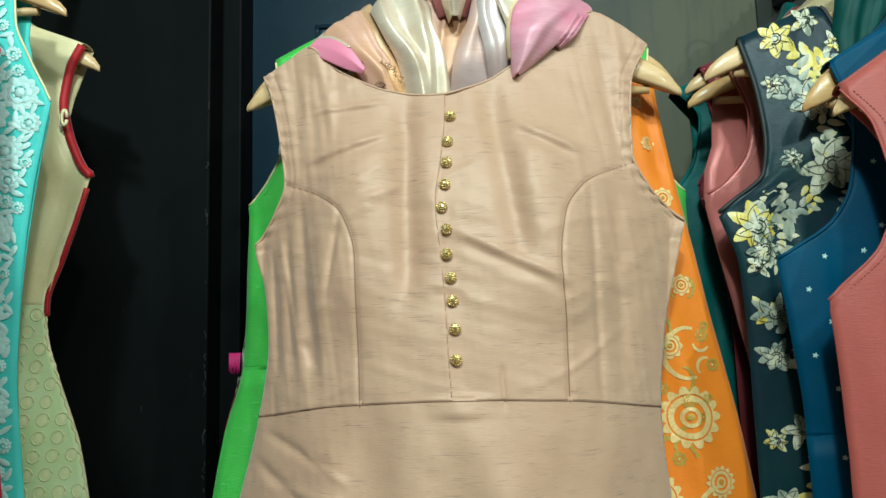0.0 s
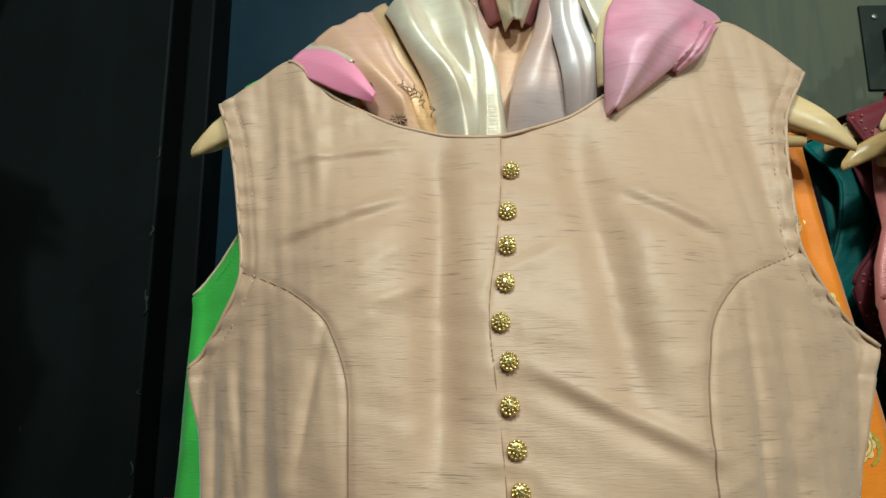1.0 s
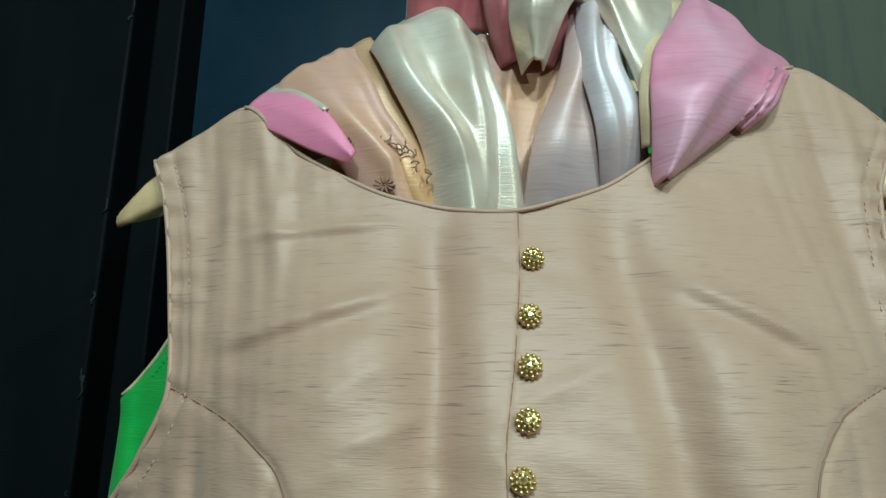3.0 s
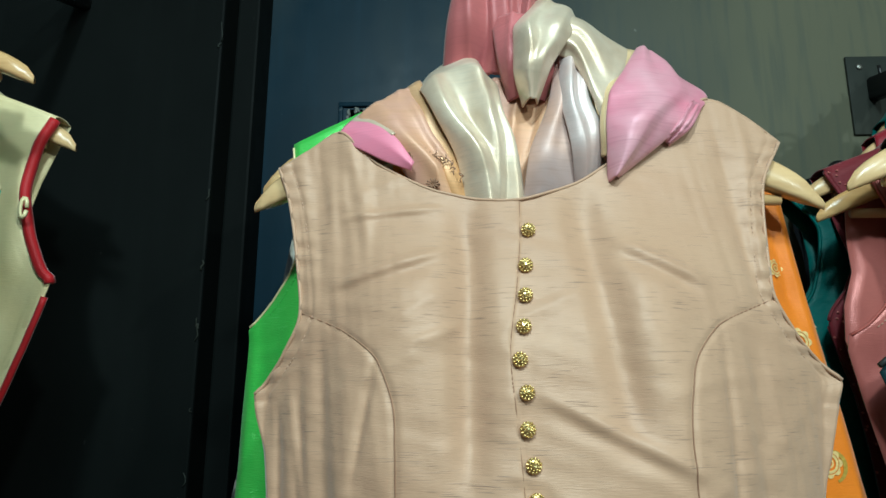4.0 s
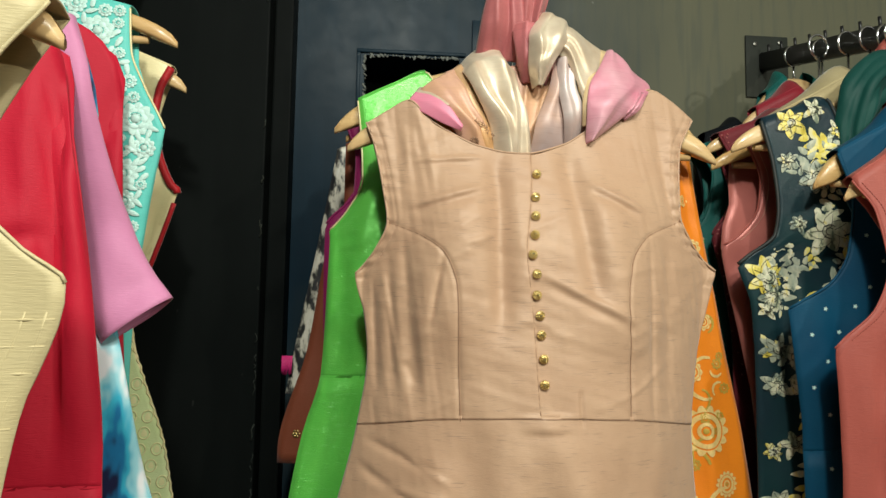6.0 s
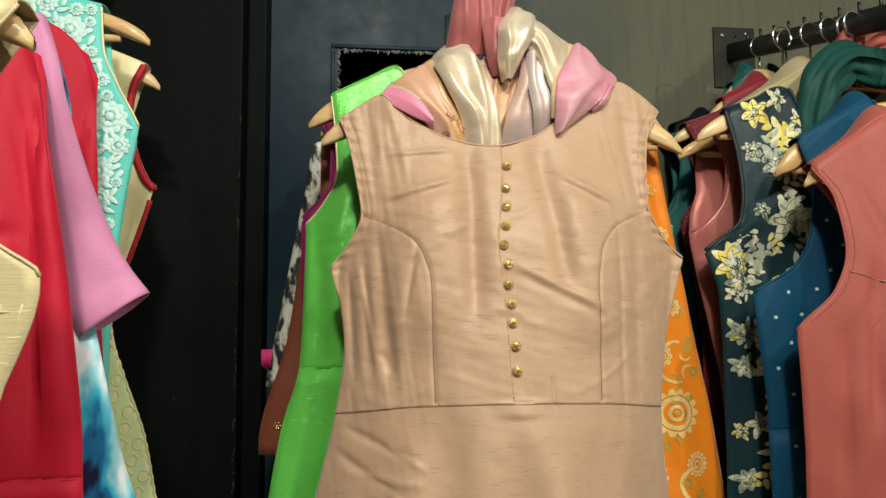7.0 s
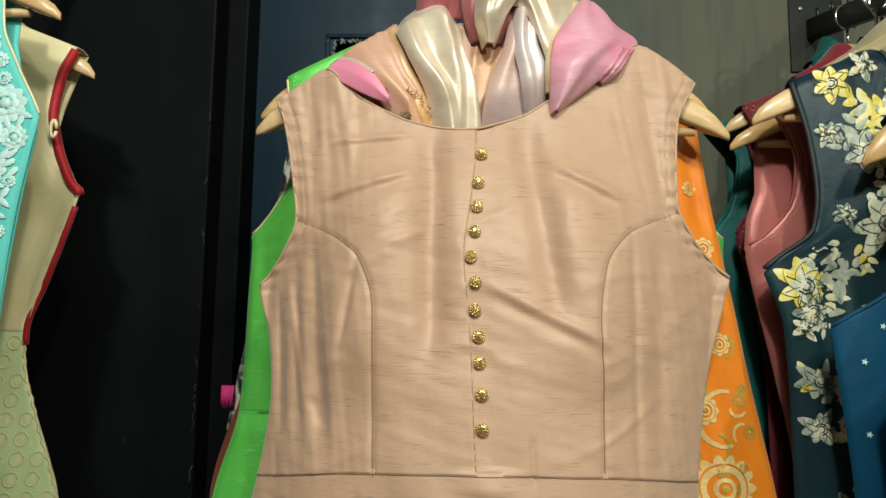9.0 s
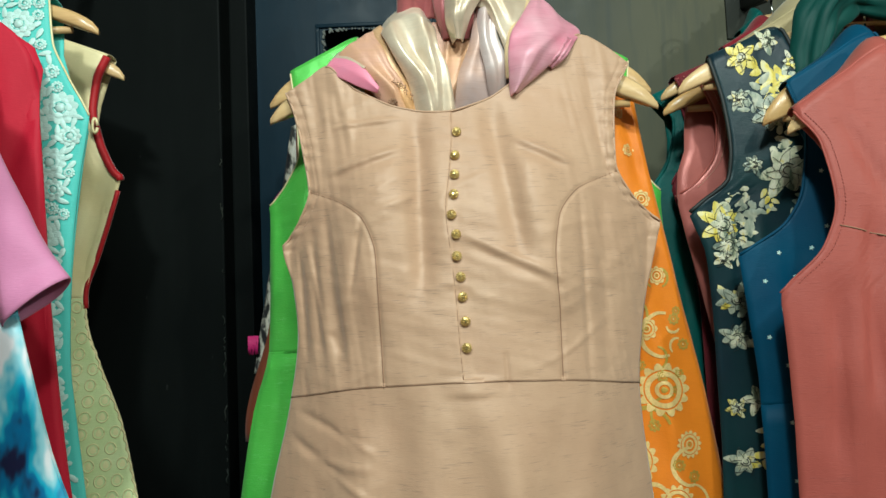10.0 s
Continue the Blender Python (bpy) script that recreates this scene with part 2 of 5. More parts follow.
HOT_PINK = plain_mat("hot_pink_thread", (0.62, 0.02, 0.18), 0.6)
SCARF_BRIGHT = satin_mat("bright_pink_border", (0.78, 0.23, 0.34), (0.74, 0.26, 0.38), 0.45, 0.05)
WOOD = wood_mat("varnished_pale_wood", (0.66, 0.43, 0.18))
CHROME = plain_mat("chrome", (0.8, 0.8, 0.8), 0.15, 1.0, 60, 0.1, 0.02)
BLACK_STEEL = plain_mat("black_painted_steel", (0.008, 0.008, 0.009), 0.45, 0.0, 50, 0.2)
STEEL_SCREW = plain_mat("dull_screw_steel", (0.22, 0.22, 0.2), 0.4, 0.9)
# Pales to olive on the right: part own tone, part lamp reflection in colour.
WALL_BLUE = wall_mat("blue_black_paint_olive_glow", (0.0066, 0.0185, 0.030), (0.105, 0.105, 0.072), 0.34, 0.35, 0.7, 0.3, 0.08, (0.0, 0.40))
WALL_BLACK = wall_mat("black_gloss_paint", (0.0048, 0.0058, 0.0056), (0.0078, 0.0092, 0.0088), 0.42, 0.4, 0.7, 0.05, 0.02)
PLATE = wall_mat("dark_plate_paint", (0.018, 0.022, 0.021), (0.034, 0.036, 0.028), 0.45, 0.3, 0.7, 0.2, 0.08)
PLASTER = plain_mat("broken_plaster", (0.16, 0.17, 0.155), 0.9, 0, 120, 0.6, 0.6)
# For the unseen walls and ceiling; kept pale to bounce fill light.
ROOM = wall_mat("bounce_grey_paint", (0.36, 0.36, 0.35), (0.28, 0.28, 0.27), 0.7, 0.3, 0.7)
FLOOR = wall_mat("floor_laminate", (0.20, 0.15, 0.10), (0.15, 0.11, 0.07), 0.5, 0.3, 0.7)


# ---- mesh tools ----
def curve(pts):
    """A smooth function through the points (v, value), flat beyond its ends and never overshooting."""
    vs, fs = [p[0] for p in pts], [p[1] for p in pts]
    d = [(fs[i + 1] - fs[i]) / (vs[i + 1] - vs[i]) for i in range(len(vs) - 1)]
    m = [d[0]] + [0.0 if a * b <= 0 else 2 * a * b / (a + b) for a, b in zip(d, d[1:])] + [d[-1]]

    def f(v):
        if v <= vs[0]:
            return fs[0]
        if v >= vs[-1]:
            return fs[-1]
        i = max(k for k in range(len(vs) - 1) if vs[k] <= v)
        h = vs[i + 1] - vs[i]
        t = (v - vs[i]) / h
        return ((2 * t ** 3 - 3 * t ** 2 + 1) * fs[i] + (t ** 3 - 2 * t ** 2 + t) * h * m[i]
                + (3 * t ** 2 - 2 * t ** 3) * fs[i + 1] + (t ** 3 - t ** 2) * h * m[i + 1])
    return f


def root_of(ob):
    p = Vector((0, 0, 0))
    while ob is not None:
        p += ob.location
        ob = ob.parent
    return p


def part(name, bm, material, parent, label="", smooth=True, thick=0.0):
    """Links a bmesh, given in world metres, as one mesh object under a thing or a part."""
    if parent is not None:
        bmesh.ops.translate(bm, verts=bm.verts, vec=-root_of(parent))
    me = bpy.data.meshes.new(name)
    bm.to_mesh(me)
    bm.free()
    for mm in (material if isinstance(material, (list, tuple)) else [material]):
        me.materials.append(mm)
    if smooth:
        me.polygons.foreach_set("use_smooth", [True] * len(me.polygons))
    ob = new(name, me)
    ob.parent = parent
    if thick:
        sol = ob.modifiers.new("cloth_thickness", "SOLIDIFY")
        sol.thickness, sol.offset = thick, 0.0
    return tagged(ob, label)


def thing(name, place, label, category, group="", kind=""):
    ob = new(name)
    ob.empty_display_size = 0.05
    ob.location = place
    return tagged(ob, label, category, group, kind)


def box(bm, lo, hi, bevel=0.0):
    c, s = [(a + b) / 2 for a, b in zip(lo, hi)], [b - a for a, b in zip(lo, hi)]
    r = bmesh.ops.create_cube(bm, size=1, matrix=Matrix.LocRotScale(c, None, s))
    if bevel:
        es = list({e for v in r["verts"] for e in v.link_edges})
        bmesh.ops.bevel(bm, geom=es, offset=bevel, segments=2, affect="EDGES", profile=0.6)


def tube(bm, pts, r, sides=7, close=False):
    """A round tube along the points; r is a radius or a function of 0..1."""
    pts = [Vector(p) for p in pts]
    rings, n, up = [], len(pts), Vector((0.13, -1, 0.21)).normalized()
    for i, p in enumerate(pts):
        t = pts[min(i + 1, n - 1)] - pts[max(i - 1, 0)]
        if t.length < 1e-9:
            t = Vector((0, 0, 1))
        t.normalize()
        a = up - t * up.dot(t)
        a = a.normalized() if a.length > 1e-6 else t.orthogonal().normalized()
        b = t.cross(a)
        rad = r(i / (n - 1)) if callable(r) else r
        rings.append([bm.verts.new(p + (a * math.cos(k * math.tau / sides) + b * math.sin(k * math.tau / sides)) * rad) for k in range(sides)])
    for q, w in zip(rings, rings[1:]):
        for k in range(sides):
            bm.faces.new((q[k], q[(k + 1) % sides], w[(k + 1) % sides], w[k]))
    bm.faces.new(rings[0][::-1])
    bm.faces.new(rings[-1])


def grid(bm, rows):
    vs = [[bm.verts.new(p) for p in row] for row in rows]
    for a, b in zip(vs, vs[1:]):
        for k in range(len(a) - 1):
            bm.faces.new((a[k], a[k + 1], b[k + 1], b[k]))


def blob(bm, centre, radius, flat=1.0, sub=2):
    m = Matrix.LocRotScale(centre, None, (radius, radius * flat, radius))
    bmesh.ops.create_icosphere(bm, subdivisions=sub, radius=1, matrix=m)


# ---- the room ----
def slab(name, lo, hi, material, label, category="wall"):
    bm = bmesh.new()
    box(bm, lo, hi)
    return tagged(part(name, bm, material, None, "", False), label, category, "", "structure")


HOLE = (-0.184, -0.03, 1.79, 1.885)          # the torn opening in the back wall: x, x, z, z
BACK = 0.985                                  # face of the back wall
slab("floor", (-1.7, -2.4, -0.1), (1.7, 1.2, 0.0), FLOOR, "brown laminate shop floor under the racks", "floor")
# Ceiling and three walls are unseen, added to close the room and bounce light.
slab("ceiling", (-1.7, -2.4, 2.75), (1.7, 1.2, 2.85), ROOM, "unseen grey ceiling added above the racks", "ceiling")
slab("wall_south", (-1.7, -2.5, 0), (1.7, -2.4, 2.75), ROOM, "unseen grey wall added facing the racks")
slab("wall_west", (-1.8, -2.4, 0), (-1.7, 1.2, 2.75), ROOM, "unseen grey side wall added beside the rack")
slab("wall_east", (1.7, -2.4, 0), (1.8, 1.2, 2.75), ROOM, "unseen grey side wall added beside the rack")

wall_back = thing("wall_north", (0, BACK, 0), "dark blue-black painted back wall with a torn opening", "wall", "", "structure")
bm = bmesh.new()
for lo, hi in (((-0.291, BACK, 0), (HOLE[0], BACK + 0.1, 2.75)), ((HOLE[0], BACK, 0), (HOLE[1], BACK + 0.1, HOLE[2])),
               ((HOLE[0], BACK, HOLE[3]), (HOLE[1], BACK + 0.1, 2.75)), ((HOLE[1], BACK, 0), (1.7, BACK + 0.1, 2.75))):
    box(bm, lo, hi)
bmesh.ops.remove_doubles(bm, verts=bm.verts, dist=1e-5)
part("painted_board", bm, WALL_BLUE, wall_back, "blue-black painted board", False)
bm = bmesh.new()
box(bm, (HOLE[0] - 0.05, BACK + 0.1, HOLE[2] - 0.05), (HOLE[1] + 0.05, BACK + 0.13, HOLE[3] + 0.05))
part("hole_back", bm, WALL_BLACK, wall_back, "black backing seen through the opening", False)
# torn lip of the opening
rng = random.Random(4)
bm = bmesh.new()
def shard(bm, place, size):
    m = Matrix.LocRotScale(place, Euler((0, rng.random() * 6, rng.random())), [q * size for q in (1.6 * rng.random() + 0.5, 0.35, 0.5 + 0.5 * rng.random())])
    bmesh.ops.create_icosphere(bm, subdivisions=1, radius=1, matrix=m)


for k in range(48):
    shard(bm, (HOLE[0] + rng.random() * (HOLE[1] - HOLE[0]), BACK - 0.0005, HOLE[3] - 0.002 + 0.003 * rng.random()), 0.0012 + 0.0035 * rng.random() ** 2)
for k in range(26):
    shard(bm, (HOLE[0] + 0.002 * rng.random(), BACK - 0.0005, HOLE[2] + rng.random() * 0.094), 0.001 + 0.0028 * rng.random() ** 2)
part("torn_edge", bm, PLASTER, wall_back, "pale torn plaster edge")
bm = bmesh.new()
box(bm, (HOLE[0] - 0.012, BACK - 0.004, HOLE[3] + 0.003), (HOLE[1] + 0.01, BACK, HOLE[3] + 0.009), 0.001)
box(bm, (HOLE[0] - 0.012, BACK - 0.004, HOLE[2]), (HOLE[0] - 0.006, BACK, HOLE[3] + 0.003), 0.001)
part("opening_trim", bm, WALL_BLUE, wall_back, "raised painted rim")

column = thing("wall_column", (-1.0, 0.9, 0), "matt black painted column with chipped corner", "column", "", "structure")
bm = bmesh.new()
box(bm, (-1.7, 0.888, 0), (-0.319, BACK + 0.1, 2.75), 0.003)
part("column_body", bm, WALL_BLACK, column, "", False)
bm = bmesh.new()
for k in range(22):
    z = 1.1 + 0.9 * rng.random()
    ln = 0.004 + 0.02 * rng.random() ** 2
    tube(bm, [(-0.3195 - 0.004 * rng.random(), 0.8872, z + j / 3 * ln) for j in range(4)], 0.0006 + 0.0007 * rng.random(), 5)
tagged(part("corner_chips", bm, PLATE, column, "small grey chips of lost paint"), kind="stuff")
bm = bmesh.new()
box(bm, (-0.319, 0.932, 0), (-0.291, BACK + 0.1, 2.75), 0.003)
tagged(part("trim", bm, WALL_BLACK, None, "", False), "black painted upright trim beside the column", "trim", "", "structure")


# ---- display arms ----
def display_arm(x, y0, z0, y1, z1, pegs, label, x1=None, plate=PLATE):
    """A sloping steel arm on a wall plate, with a row of upright pegs."""
    ob = thing("display_arm", (x, BACK, z0), label, "display arm", "display arms")
    bm = bmesh.new()
    d = Vector(((x1 or x) - x, y1 - y0, z1 - z0))
    m = Matrix.Translation((x + d.x / 2, (y0 + y1) / 2, (z0 + z1) / 2)) @ d.to_track_quat("Y", "Z").to_matrix().to_4x4()
    r = bmesh.ops.create_cube(bm, size=1, matrix=m @ Matrix.Diagonal((0.014, d.length, 0.030, 1)))
    bmesh.ops.bevel(bm, geom=list(bm.edges), offset=0.002, segments=2, affect="EDGES")
    part("bar", bm, BLACK_STEEL, ob)
    for k in range(pegs):
        p = Vector((x, y0, z0)) + d * ((k + 0.6) / pegs)
        bm = bmesh.new()
        tube(bm, [p + Vector((0, 0, 0.010)), p + Vector((0, 0, 0.022)), p + Vector((0, 0.001, 0.028))], 0.0022, 8)
        part("peg", bm, BLACK_STEEL, ob)
    if plate is None:
        return ob
    bm = bmesh.new()
    box(bm, (x - 0.030, y0 - 0.004, z0 - 0.062), (x + 0.045, y0, z0 + 0.045), 0.001)
    part("wall_plate", bm, plate, ob, "painted wall plate")
    for sx, sz in ((-0.014, 0.030), (0.028, -0.040), (0.030, 0.034)):
        bm = bmesh.new()
        blob(bm, (x + sx, y0 - 0.004, z0 + sz), 0.0045, 0.5)
        part("screw", bm, STEEL_SCREW, ob)
    return ob


display_arm(0.487, BACK, 1.905, 0.36, 1.758, 17, "black steel sloping display arm with upright pegs")
display_arm(0.02, BACK, 1.905, 0.655, 1.815, 9, "black steel display arm behind the scarf", plate=WALL_BLUE)
display_arm(-0.60, 0.89, 1.915, 0.36, 1.775, 10, "black steel display arm holding dresses by the column", plate=None)
display_arm(-0.49, 0.89, 1.991, 0.10, 1.70, 12, "black steel display arm reaching towards the aisle", plate=None)


def arm_height(x, y):
    """The height of the bar over a place in the plan."""
    if x > 0.3:
        return 1.905 - (BACK - y) * 0.235
    if x > -0.3:
        return 1.905 - (BACK - y) * 0.2727
    return 1.90 - (0.832 - y) * 0.265 if x < -0.55 else 1.97 - (0.832 - y) * 0.369


# ---- hangers ----
def hanger(cx, cy, tip_z, half, label="varnished pale wooden clothes hanger with chrome hook", group="clothes hangers", rise=0.08, turn=0.0, hook=True, bar=True):
    ob = thing("clothes_hanger", (cx, cy, tip_z + rise), label, "hanger", group)

    def top(s):
        a = abs(s)
        return tip_z + 0.9 * rise * (1 - a ** 2.2) + 0.011 * math.sqrt(max(0.0, 1 - max(0.0, (a - 0.80) / 0.20) ** 2))

    def low(s):
        a = abs(s)
        return min(top(s) - 0.0008, max(top(s) - 0.028, tip_z - 0.007 + 0.40 * (1 - a) * half))
    bm = bmesh.new()
    n = 56
    rows = []
    for i in range(n + 1):
        s = -1 + 2 * i / n
        s = math.copysign(abs(s) ** 0.85, s)
        x = cx + s * half
        y = cy + turn * s * half
        t, l = top(s), low(s)
        h = 0.0065 * (1 if abs(s) < 0.93 else max(0.35, (1 - abs(s)) / 0.07))
        c = min(0.003, (t - l) * 0.3)
        rows.append([(x, y - h, l + c), (x, y - h, t - c), (x, y - h + 0.003, t), (x, y + h - 0.003, t), (x, y + h, t - c), (x, y + h, l + c), (x, y + h - 0.002, l), (x, y - h + 0.002, l), (x, y - h, l + c)])
    grid(bm, rows)
    for row in (rows[0], rows[-1]):
        bm.faces.new([bm.verts.new(p) for p in row[:-1]])
    bmesh.ops.remove_doubles(bm, verts=bm.verts, dist=1e-5)
    bmesh.ops.recalc_face_normals(bm, faces=bm.faces)
    part("hanger_body", bm, WOOD, ob)
    if bar:
        bm = bmesh.new()
        tube(bm, [(cx + s * half * 0.86, cy + turn * s * half * 0.86 + 0.004, tip_z + 0.002) for s in (-1, -0.5, 0, 0.5, 1)], 0.0042, 10)
        part("trouser_bar", bm, WOOD, ob, "round wooden bar")
    if hook:
        z = tip_z + rise
        bm = bmesh.new()
        r = 0.016
        up = max(0.006, arm_height(cx, cy) + 0.0145 - z - 2 * r)
        pts = [(cx, cy, z), (cx, cy, z + up * 0.5), (cx, cy, z + up)]
        for k in range(15):
            a = -0.5 * math.pi + 1.15 * k / 14 * math.tau * 0.78
            pts.append((cx - r * math.cos(a), cy - 0.2 * r * math.cos(a), z + up + r + r * math.sin(a)))
        tube(bm, pts, 0.0017, 8)
        part("hook", bm, CHROME, ob, "bent chrome hook")
    return ob


# ---- garments ----
class Garment:
    """A hanging garment: two outlines by height, a top edge across, a depth at every place, and its creases."""

    def __init__(self, left, right, top, yc, ys, power=2.2, creases=(), rough=0.0025, seed=1.0, pleats=(), soft=None, back=None):
        self.sl, self.sr = (curve(soft[0]), curve(soft[1])) if soft else (curve(left), curve(right))
        self.bl, self.br = (curve(back[0]), curve(back[1])) if back else (None, None)
        self.xl, self.xr, self.top = curve(left), curve(right), curve(top)
        self.yc, self.ys, self.power = curve(yc), curve(ys), power
        self.creases, self.rough, self.seed, self.pleats = creases, rough, seed, pleats

    def y(self, x, z):
        l, r = self.sl(z), self.sr(z)
        s = max(-1.0, min(1.0, (2 * x - l - r) / (r - l)))
        yc, ys = self.yc(z), self.ys(z)
        y = yc + (ys - yc) * abs(s) ** self.power
        y += self.rough * noise.noise((x * 9 + self.seed, self.seed * 3.1, z * 5)) + 0.55 * self.rough * noise.noise((x * 24 + z * 6, self.seed, z * 13)) + 0.18 * self.rough * noise.noise((x * 70, self.seed, z * 40))
        for z_top, count, grow, phase in self.pleats:
            if z < z_top:
                k = min(1.0, (z_top - z) / 0.35)
                y += grow * k * (1 - abs(s) ** 4) * math.sin(count * math.pi * s + phase + 0.8 * noise.noise((s * 2, self.seed, z * 2)))
        for x0, z0, x1, z1, w, d in self.creases:
            dx, dz = x1 - x0, z1 - z0
            q = (dx * dx + dz * dz) or 1e-9
            t = ((x - x0) * dx + (z - z0) * dz) / q
            if -0.3 < t < 1.3:
                dist = ((x - x0) * dz - (z - z0) * dx) / math.sqrt(q)
                if abs(dist) < 3 * w:
                    k = max(0.0, min(1.0, (1.25 - abs(2 * t - 1) / 1.2) / 0.75))
                    fade = k * k * (3 - 2 * k)
                    y += d * fade * math.exp(-(dist / w) ** 2)
        return y

    def at(self, x, z, proud=0.0):
        return Vector((x, self.y(x, z) - proud, z))

    def x(self, u, z):
        l, r = self.xl(z), self.xr(z)
        return l + u * (r - l)

    def panel(self, low, nu, nv, top=None, back=0.0, bias=1.0):
        """The cloth from the height low(u) to the top edge."""
        top = top or self.top
        bm = bmesh.new()
        rows = []
        for j in range(nv + 1):
            w = (j / nv) ** bias
            row = []
            for i in range(nu + 1):
                u = i / nu
                z = low(u) + w * (top(u) - low(u))
                x = self.x(u, z)
                if back:
                    row.append(self.behind(u, z, back))
                else:
                    row.append((x, self.y(x, z), z))
            rows.append(row)
        grid(bm, rows if not back else [r[::-1] for r in rows])
        return bm

    def behind(self, u, z, back):
        x = self.bl(z) + u * (self.br(z) - self.bl(z)) if self.bl else self.x(u, z)
        s = abs(2 * u - 1)
        k = max(0.0, min(1.0, (z - self.top(0) + 0.10) / 0.07))
        return Vector((x, self.ys(z) + 0.001 + max(back * (1 - s ** 2), 0.024 * k * k * (3 - 2 * k)) + 0.002 * noise.noise((x * 8, 7.0, z * 5)), z))

    def edge(self, side, z0, z1, n=30, proud=0.0, inset=0.0):
        f = self.xl if side < 0 else self.xr
        out = []
        for k in range(n + 1):
            z = z0 + (z1 - z0) * k / n
            out.append(self.at(f(z) - side * inset, z, proud))
        return out

    def neck(self, u0, u1, n=40, proud=0.0, drop=0.0):
        out = []
        for k in range(n + 1):
            u = u0 + (u1 - u0) * k / n
            z = self.top(u) - drop
            out.append(self.at(self.x(u, z), z, proud))
        return out


def dashes(bm, pts, length, gap, r):
    """Short stitches along a line."""
    run, on, seg = 0.0, True, [pts[0]]
    for a, b in zip(pts, pts[1:]):
        d, pos = (b - a).length, 0.0
        while pos < d - 1e-9:
            step = min((length if on else gap) - run, d - pos)
            pos, run = pos + step, run + step
            p = a.lerp(b, pos / d)
            if run >= (length if on else gap) - 1e-9:
                if on:
                    tube(bm, [seg[0], p], r, 4)
                on, run, seg = not on, 0.0, [p]


def simple_top(zs, rise, neck_u, drop):
    """Shoulders that climb by rise to the neck points, and a scooped neck between them."""
    n = neck_u
    return [(0, zs), (n * 0.5, zs + 0.55 * rise), (n, zs + rise), (n + 0.05, zs + rise - 0.35 * drop), (n + 0.12, zs + rise - 0.72 * drop), (0.5, zs + rise - drop),
            (1 - n - 0.12, zs + rise - 0.72 * drop), (1 - n - 0.05, zs + rise - 0.35 * drop), (1 - n, zs + rise), (1 - n * 0.5, zs + 0.55 * rise), (1, zs)]


def cap(g, ob, material, top, btop, thick):
    """The shoulder cloth that lies over the hanger and joins front and back."""
    n = top[2][0]
    for u0, u1 in ((0.0, n), (1 - n, 1.0)):
        rows = []
        for i in range(15):
            u = u0 + (u1 - u0) * i / 14
            zf, zb = g.top(u), btop(u)
            a = Vector((g.x(u, zf), g.y(g.x(u, zf), zf), zf))
            c = g.behind(u, zb, thick)
            rows.append([a.lerp(c, k / 8) + Vector((0, 0, 0.0025 * math.sin(math.pi * k / 8))) for k in range(9)])
        bm = bmesh.new()
        grid(bm, rows)
        part("shoulder", bm, material, ob, thick=0.0012)


